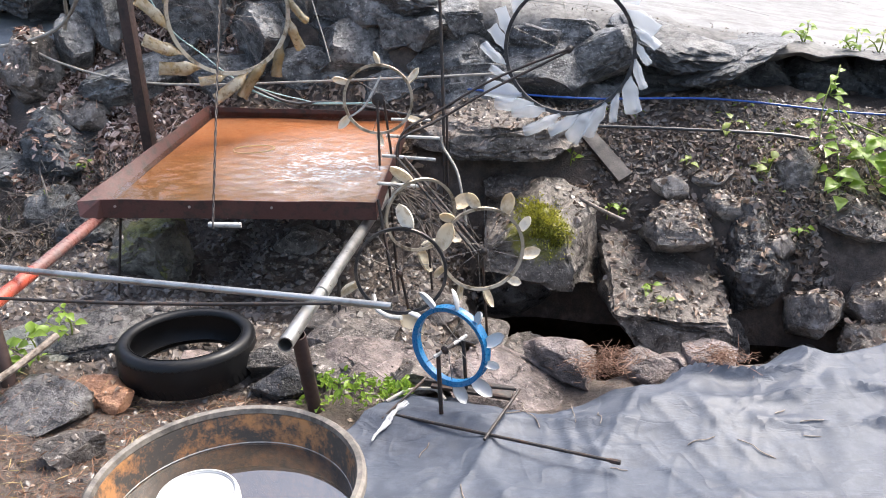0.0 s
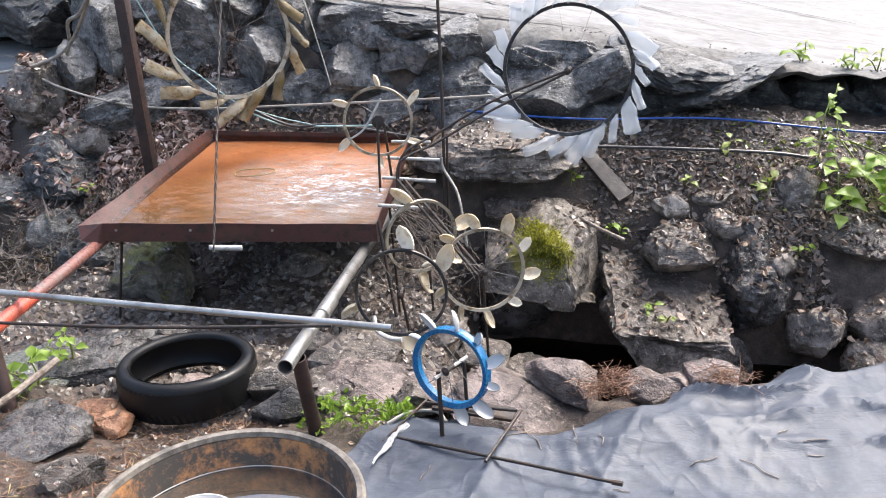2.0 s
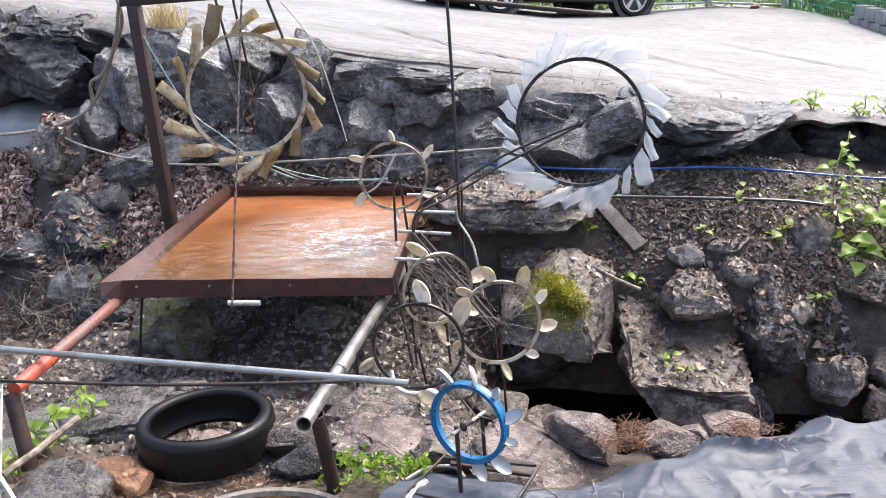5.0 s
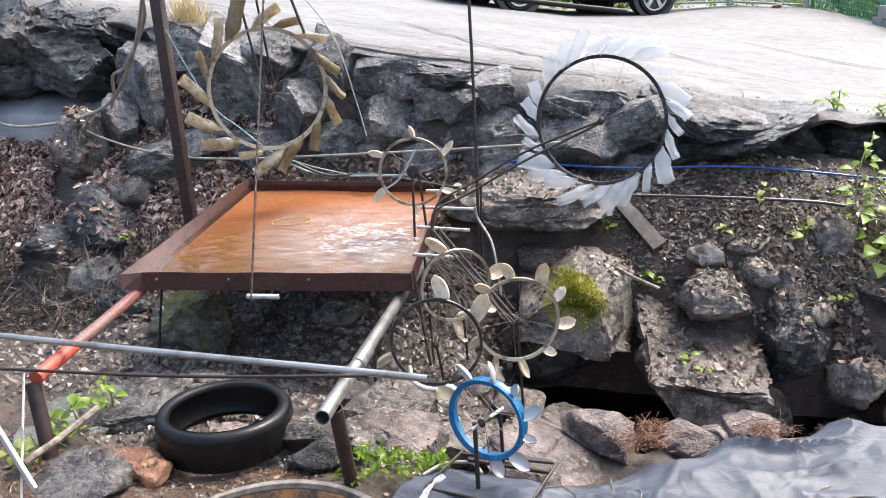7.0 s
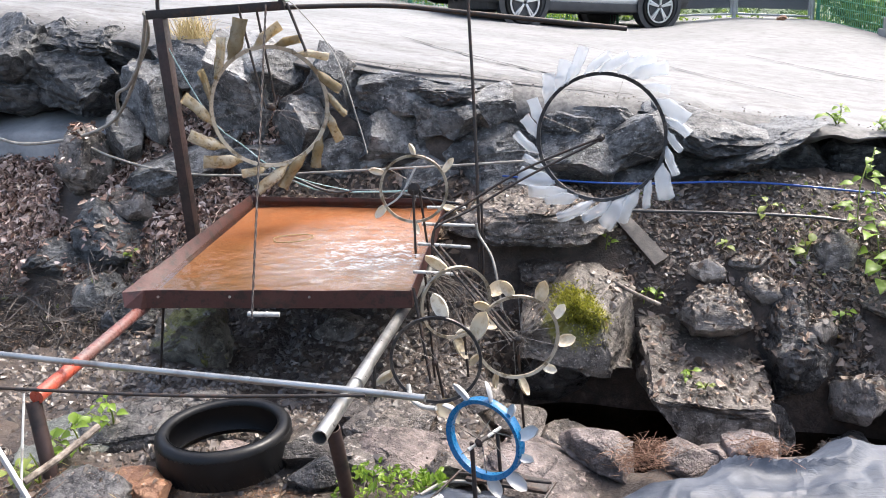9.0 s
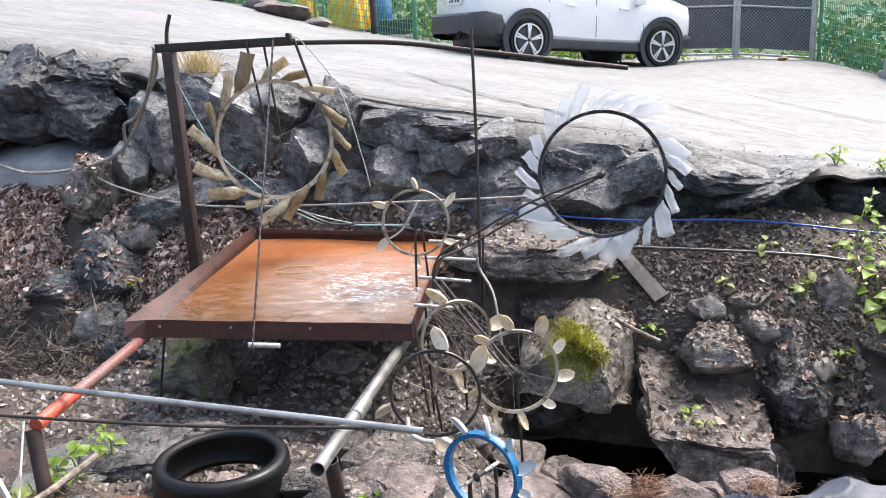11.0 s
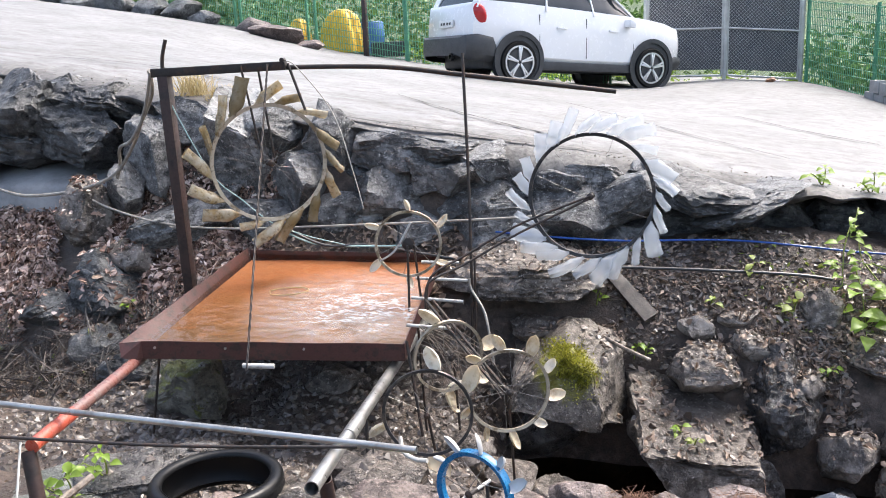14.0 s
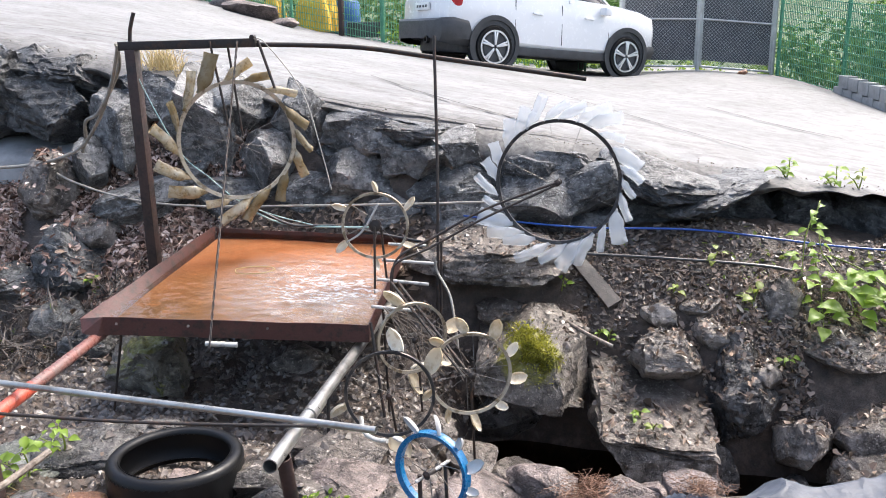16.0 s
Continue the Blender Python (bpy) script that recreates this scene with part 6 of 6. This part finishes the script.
def litter(name, count, zone, size, mat, label, seed, tilt=.5, lift=.006, slim=.5, keep=None, category="leaf litter", spare=.12):
    c, q, r = on_land(count, zone, seed, keep, spare)
    k = len(c)
    q = q + tilt * r.normal(size=(k, 3))
    q /= np.linalg.norm(q, axis=1, keepdims=True)
    e = np.cross(q, r.normal(size=(k, 3)))
    e /= np.linalg.norm(e, axis=1, keepdims=True)
    f = np.cross(q, e)
    s = size[0] + (size[1] - size[0]) * 1.25 * r.rand(k, 1) ** 2
    c = c + q * lift * r.uniform(.3, 2.5, (k, 1))
    curl = r.uniform(-.3, .6, (k, 1))
    shape6 = [(-.5, 0, 0), (-.2, slim * .5, 1), (.22, slim * .42, .8), (.5, 0, -.6), (.22, -slim * .42, .8), (-.2, -slim * .5, 1)]
    fat = r.uniform(.45, 1.35, (k, 1))
    pts = np.stack([c + s * ((a + r.normal(0, .09, (k, 1))) * e + (b * fat + r.normal(0, slim * .16, (k, 1))) * f + (d + r.normal(0, .5, (k, 1))) * curl * q * min(.5, slim)) for a, b, d in shape6], 1)
    faces = [(i * 6, i * 6 + 1, i * 6 + 2, i * 6 + 3) for i in range(k)] + [(i * 6, i * 6 + 3, i * 6 + 4, i * 6 + 5) for i in range(k)]
    g = Geo()
    g.v, g.f, g.n = [pts.reshape(-1, 3)], faces, k * 6
    single(name, g, mat, label, category, kind="stuff", smooth=False, at=(0, 0, 0))


def gravel(name, count, zone, size, mat, label, seed, keep=None, level=land_z):
    c, q, r = on_land(count, zone, seed, keep, level=level)
    k = len(c)
    base = np.array([(1, 0, 0), (.3, .95, .05), (-.8, .6, -.05), (-.8, -.6, .05), (.3, -.95, 0), (.35, .3, .6), (-.4, .1, .62), (.1, -.4, .5), (0, 0, -.5)])
    faces0 = [(0, 1, 5), (1, 2, 6, 5), (2, 3, 6), (3, 4, 7, 6), (4, 0, 7), (0, 5, 7), (5, 6, 7), (1, 0, 8), (2, 1, 8), (3, 2, 8), (4, 3, 8), (0, 4, 8)]
    s = r.uniform(size[0], size[1], (k, 1, 1)) * r.uniform(.6, 1.2, (k, 1, 3)) * .5
    p = base[None] * s * (1 + .25 * r.normal(size=(k, 9, 3)))
    a = r.uniform(0, 6.28, k)
    ca, sa = np.cos(a)[:, None], np.sin(a)[:, None]
    p = np.stack([p[..., 0] * ca - p[..., 1] * sa, p[..., 0] * sa + p[..., 1] * ca, p[..., 2] + p[..., 0] * r.normal(0, .3, (k, 1))], -1) + c[:, None]
    g = Geo()
    g.v, g.n = [p.reshape(-1, 3)], k * 9
    g.f = [tuple(i * 9 + j for j in f) for i in range(k) for f in faces0]
    single(name, g, mat, label, "gravel", kind="stuff", smooth=False, at=(0, 0, 0))


def moss_cushion(count, centre, spread, seed):
    """Short tufts growing out of the face of the boulder that looks to the stream."""
    r = np.random.RandomState(seed)
    pts, faces = [], []
    for _ in range(count):
        x, z = centre[0] + r.normal(0, spread[0]), centre[2] + r.normal(0, spread[1])
        x += (centre[2] - z) * .35
        if ripple(x, z, .045, seed) + r.normal(0, .3) < -.15:
            continue
        hit, hn, _, _ = ROCKS.ray_cast((x, 3.6, z + .35), (0, .88, -.47))
        if not hit or hit.y > 4.55:
            continue
        h, b = r.uniform(.006, .016), np.array(hit)
        q = np.array(hn) + r.normal(0, .45, 3)
        w = np.cross(q, r.normal(size=3))
        w = w / np.linalg.norm(w) * h * .35
        k = len(pts)
        pts += [b - w, b + w, b + q * h]
        faces.append((k, k + 1, k + 2))
    g = Geo().add(pts, faces)
    single("moss", g, M["moss"], "yellow-green moss cushion on the large boulder", "moss", kind="stuff", smooth=False, at=(0, 0, 0))


moss_cushion(5200, (-.06, 4.15, .06), (.05, .075), 7)
patchy = lambda seed, scale, cut: (lambda x, y, r: ripple(x, y, scale, seed) + .35 * r.normal(size=len(x)) > cut)
litter("dry_stalks", 2600, (-4.8, -2.0, 4.5, 5.7), (.05, .2), M["twig"], "dry stalks and stems among the dead leaves", 94, .4, .02, .018)
litter("dry_stalks", 5500, (-4.6, -2.1, 4.2, 4.95), (.06, .24), M["twig_dark"], "tangle of dark dead stems at the foot of the slope", 107, .9, .06, .035)
litter("dead_leaves", 2600, (-4.6, -2.1, 4.2, 4.95), (.02, .06), M["wet_leaves"], "sodden leaves at the foot of the slope", 108, .7, .02)
litter("dry_stalks", 420, (-.6, 2.3, 4.3, 5.15), (.05, .15), M["twig"], "thin dry stems on the muddy bank", 95, .4, .012, .02)
litter("dead_leaves", 17850, (-4.8, -2.0, 4.8, 5.75), (.022, .07), M["leaf_litter"], "thick layer of brown dead leaves on the slope", 81, .6, .012)
litter("dead_leaves", 1700, (-2.1, -.6, 4.6, 5.3), (.025, .07), M["wet_leaves"], "brown dead leaves behind the tray", 82, .55, .01)
litter("dead_leaves", 8500, (-.7, 2.4, 4.15, 5.2), (.014, .045), M["wet_leaves"], "wet brown leaves on the bank", 83, .5, .008, keep=patchy(3, .3, -.25), spare=.32)
litter("pale_debris", 2300, (-.7, 2.4, 4.2, 5.2), (.012, .045), M["grey_litter"], "pale chips and twigs on the bank", 84, .5, .006, .35, patchy(4, .35, 0), spare=.32)
litter("pale_debris", 600, (-3.0, -.3, 2.6, 4.7), (.008, .024), M["grey_litter"], "pale chips and bits on the stream bed", 85, .4, .006, .4, patchy(5, .4, -.2))
litter("dead_leaves", 1100, (-3.0, -.2, 2.4, 4.8), (.012, .035), M["wet_leaves"], "wet dead leaves on the stream bed", 86, .45, .006)
litter("dead_leaves", 3000, (.1, 2.3, 3.95, 4.6), (.012, .05), M["wet_leaves"], "sodden brown leaves between the boulders", 101, .6, .01, spare=.32)
gravel("gravel", 3600, (-.1, 2.3, 3.95, 4.55), (.01, .05), M["gravel"], "dark wet stones between the boulders", 102)
litter("dry_stalks", 500, (.1, 2.3, 4.0, 4.6), (.04, .14), M["twig"], "broken wet twigs between the boulders", 103, .5, .012, .025)
litter("dead_leaves", 2600, (.7, 2.2, 4.36, 4.8), (.014, .05), M["wet_leaves"], "wet brown leaves stuck to the steep bank", 105, .5, .01, spare=.32)
litter("pale_debris", 1700, (.6, 2.2, 4.36, 4.8), (.012, .05), M["grey_litter"], "pale chips and twigs on the steep bank", 106, .5, .01, .3, spare=.32)
litter("weed_sprouts", 2000, (.2, 2.2, 4.6, 5.12), (.015, .04), M["weed"], "tiny green sprouts on the bank", 87, .7, .015, .5, patchy(6, .4, .25), "weeds")
litter("weed_sprouts", 380, (-4.0, -2.2, 4.4, 5.0), (.015, .045), M["weed"], "tiny green sprouts among the rocks", 88, .7, .015, .5, patchy(7, .35, .2), "weeds")
litter("dry_stalks", 900, (-2.4, -1.0, 1.8, 2.7), (.012, .05), M["straw"], "broken straw on the near ground", 104, .35, .006, .05)
litter("pine_needles", 9000, (-2.4, -1.0, 1.8, 2.7), (.015, .05), M["needles"], "brown pine needles and chaff on the near ground", 89, .3, .005, .05)
litter("dead_leaves", 420, (-2.4, -1.0, 1.8, 2.7), (.01, .028), M["wet_leaves"], "small dead leaves on the near ground", 90, .4, .005)
gravel("gravel", 7500, (-3.2, -.3, 2.7, 4.6), (.01, .06), M["gravel"], "wet grey gravel on the stream bed", 91, patchy(8, .5, -.35))
gravel("gravel", 5200, (-.6, 2.3, 4.15, 5.14), (.01, .055), M["gravel"], "loose wet chips on the bank", 92, patchy(9, .4, -.1))
gravel("gravel", 500, (-2.3, -1.0, 1.9, 2.8), (.012, .04), M["gravel"], "small stones on the near ground", 93)
gravel("gravel", 3000, (-4.9, 2.4, 5.2, 6.6), (.004, .018), M["gravel"], "grit and small stones along the broken road edge", 96, lambda x, y, r: (y > edge_y(x) - .1) & (y < edge_y(x) - .05 + np.abs(r.normal(0, .22, len(x)))), lambda x, y: road_z(x, y) + .006)
litter("dead_leaves", 9350, (-4.8, -2.0, 4.8, 5.75), (.02, .06), M["leaf_litter"], "curled shreds of dead leaves on the slope", 97, .8, .02, .22)
for x, y, z, k in ((.17, 2.74, .15, 1), (.12, 2.68, .14, 2), (.55, 2.78, .14, 3)):
    r = random.Random(k)
    g = Geo()
    for _ in range(230):
        a, s = r.uniform(0, 6.28), r.uniform(.012, .032)
        p = np.array([x + r.gauss(0, .045), y + r.gauss(0, .03), z + r.gauss(0, .012)])
        d = np.array([math.cos(a), math.sin(a), r.gauss(0, .3)]) * s
        g.tube([p - d, p + d], .0008, 3, caps=False)
    single("pine_needles", g, M["needles"], "clump of rust-brown pine needles on the stones", "pine needles", kind="stuff", smooth=False)
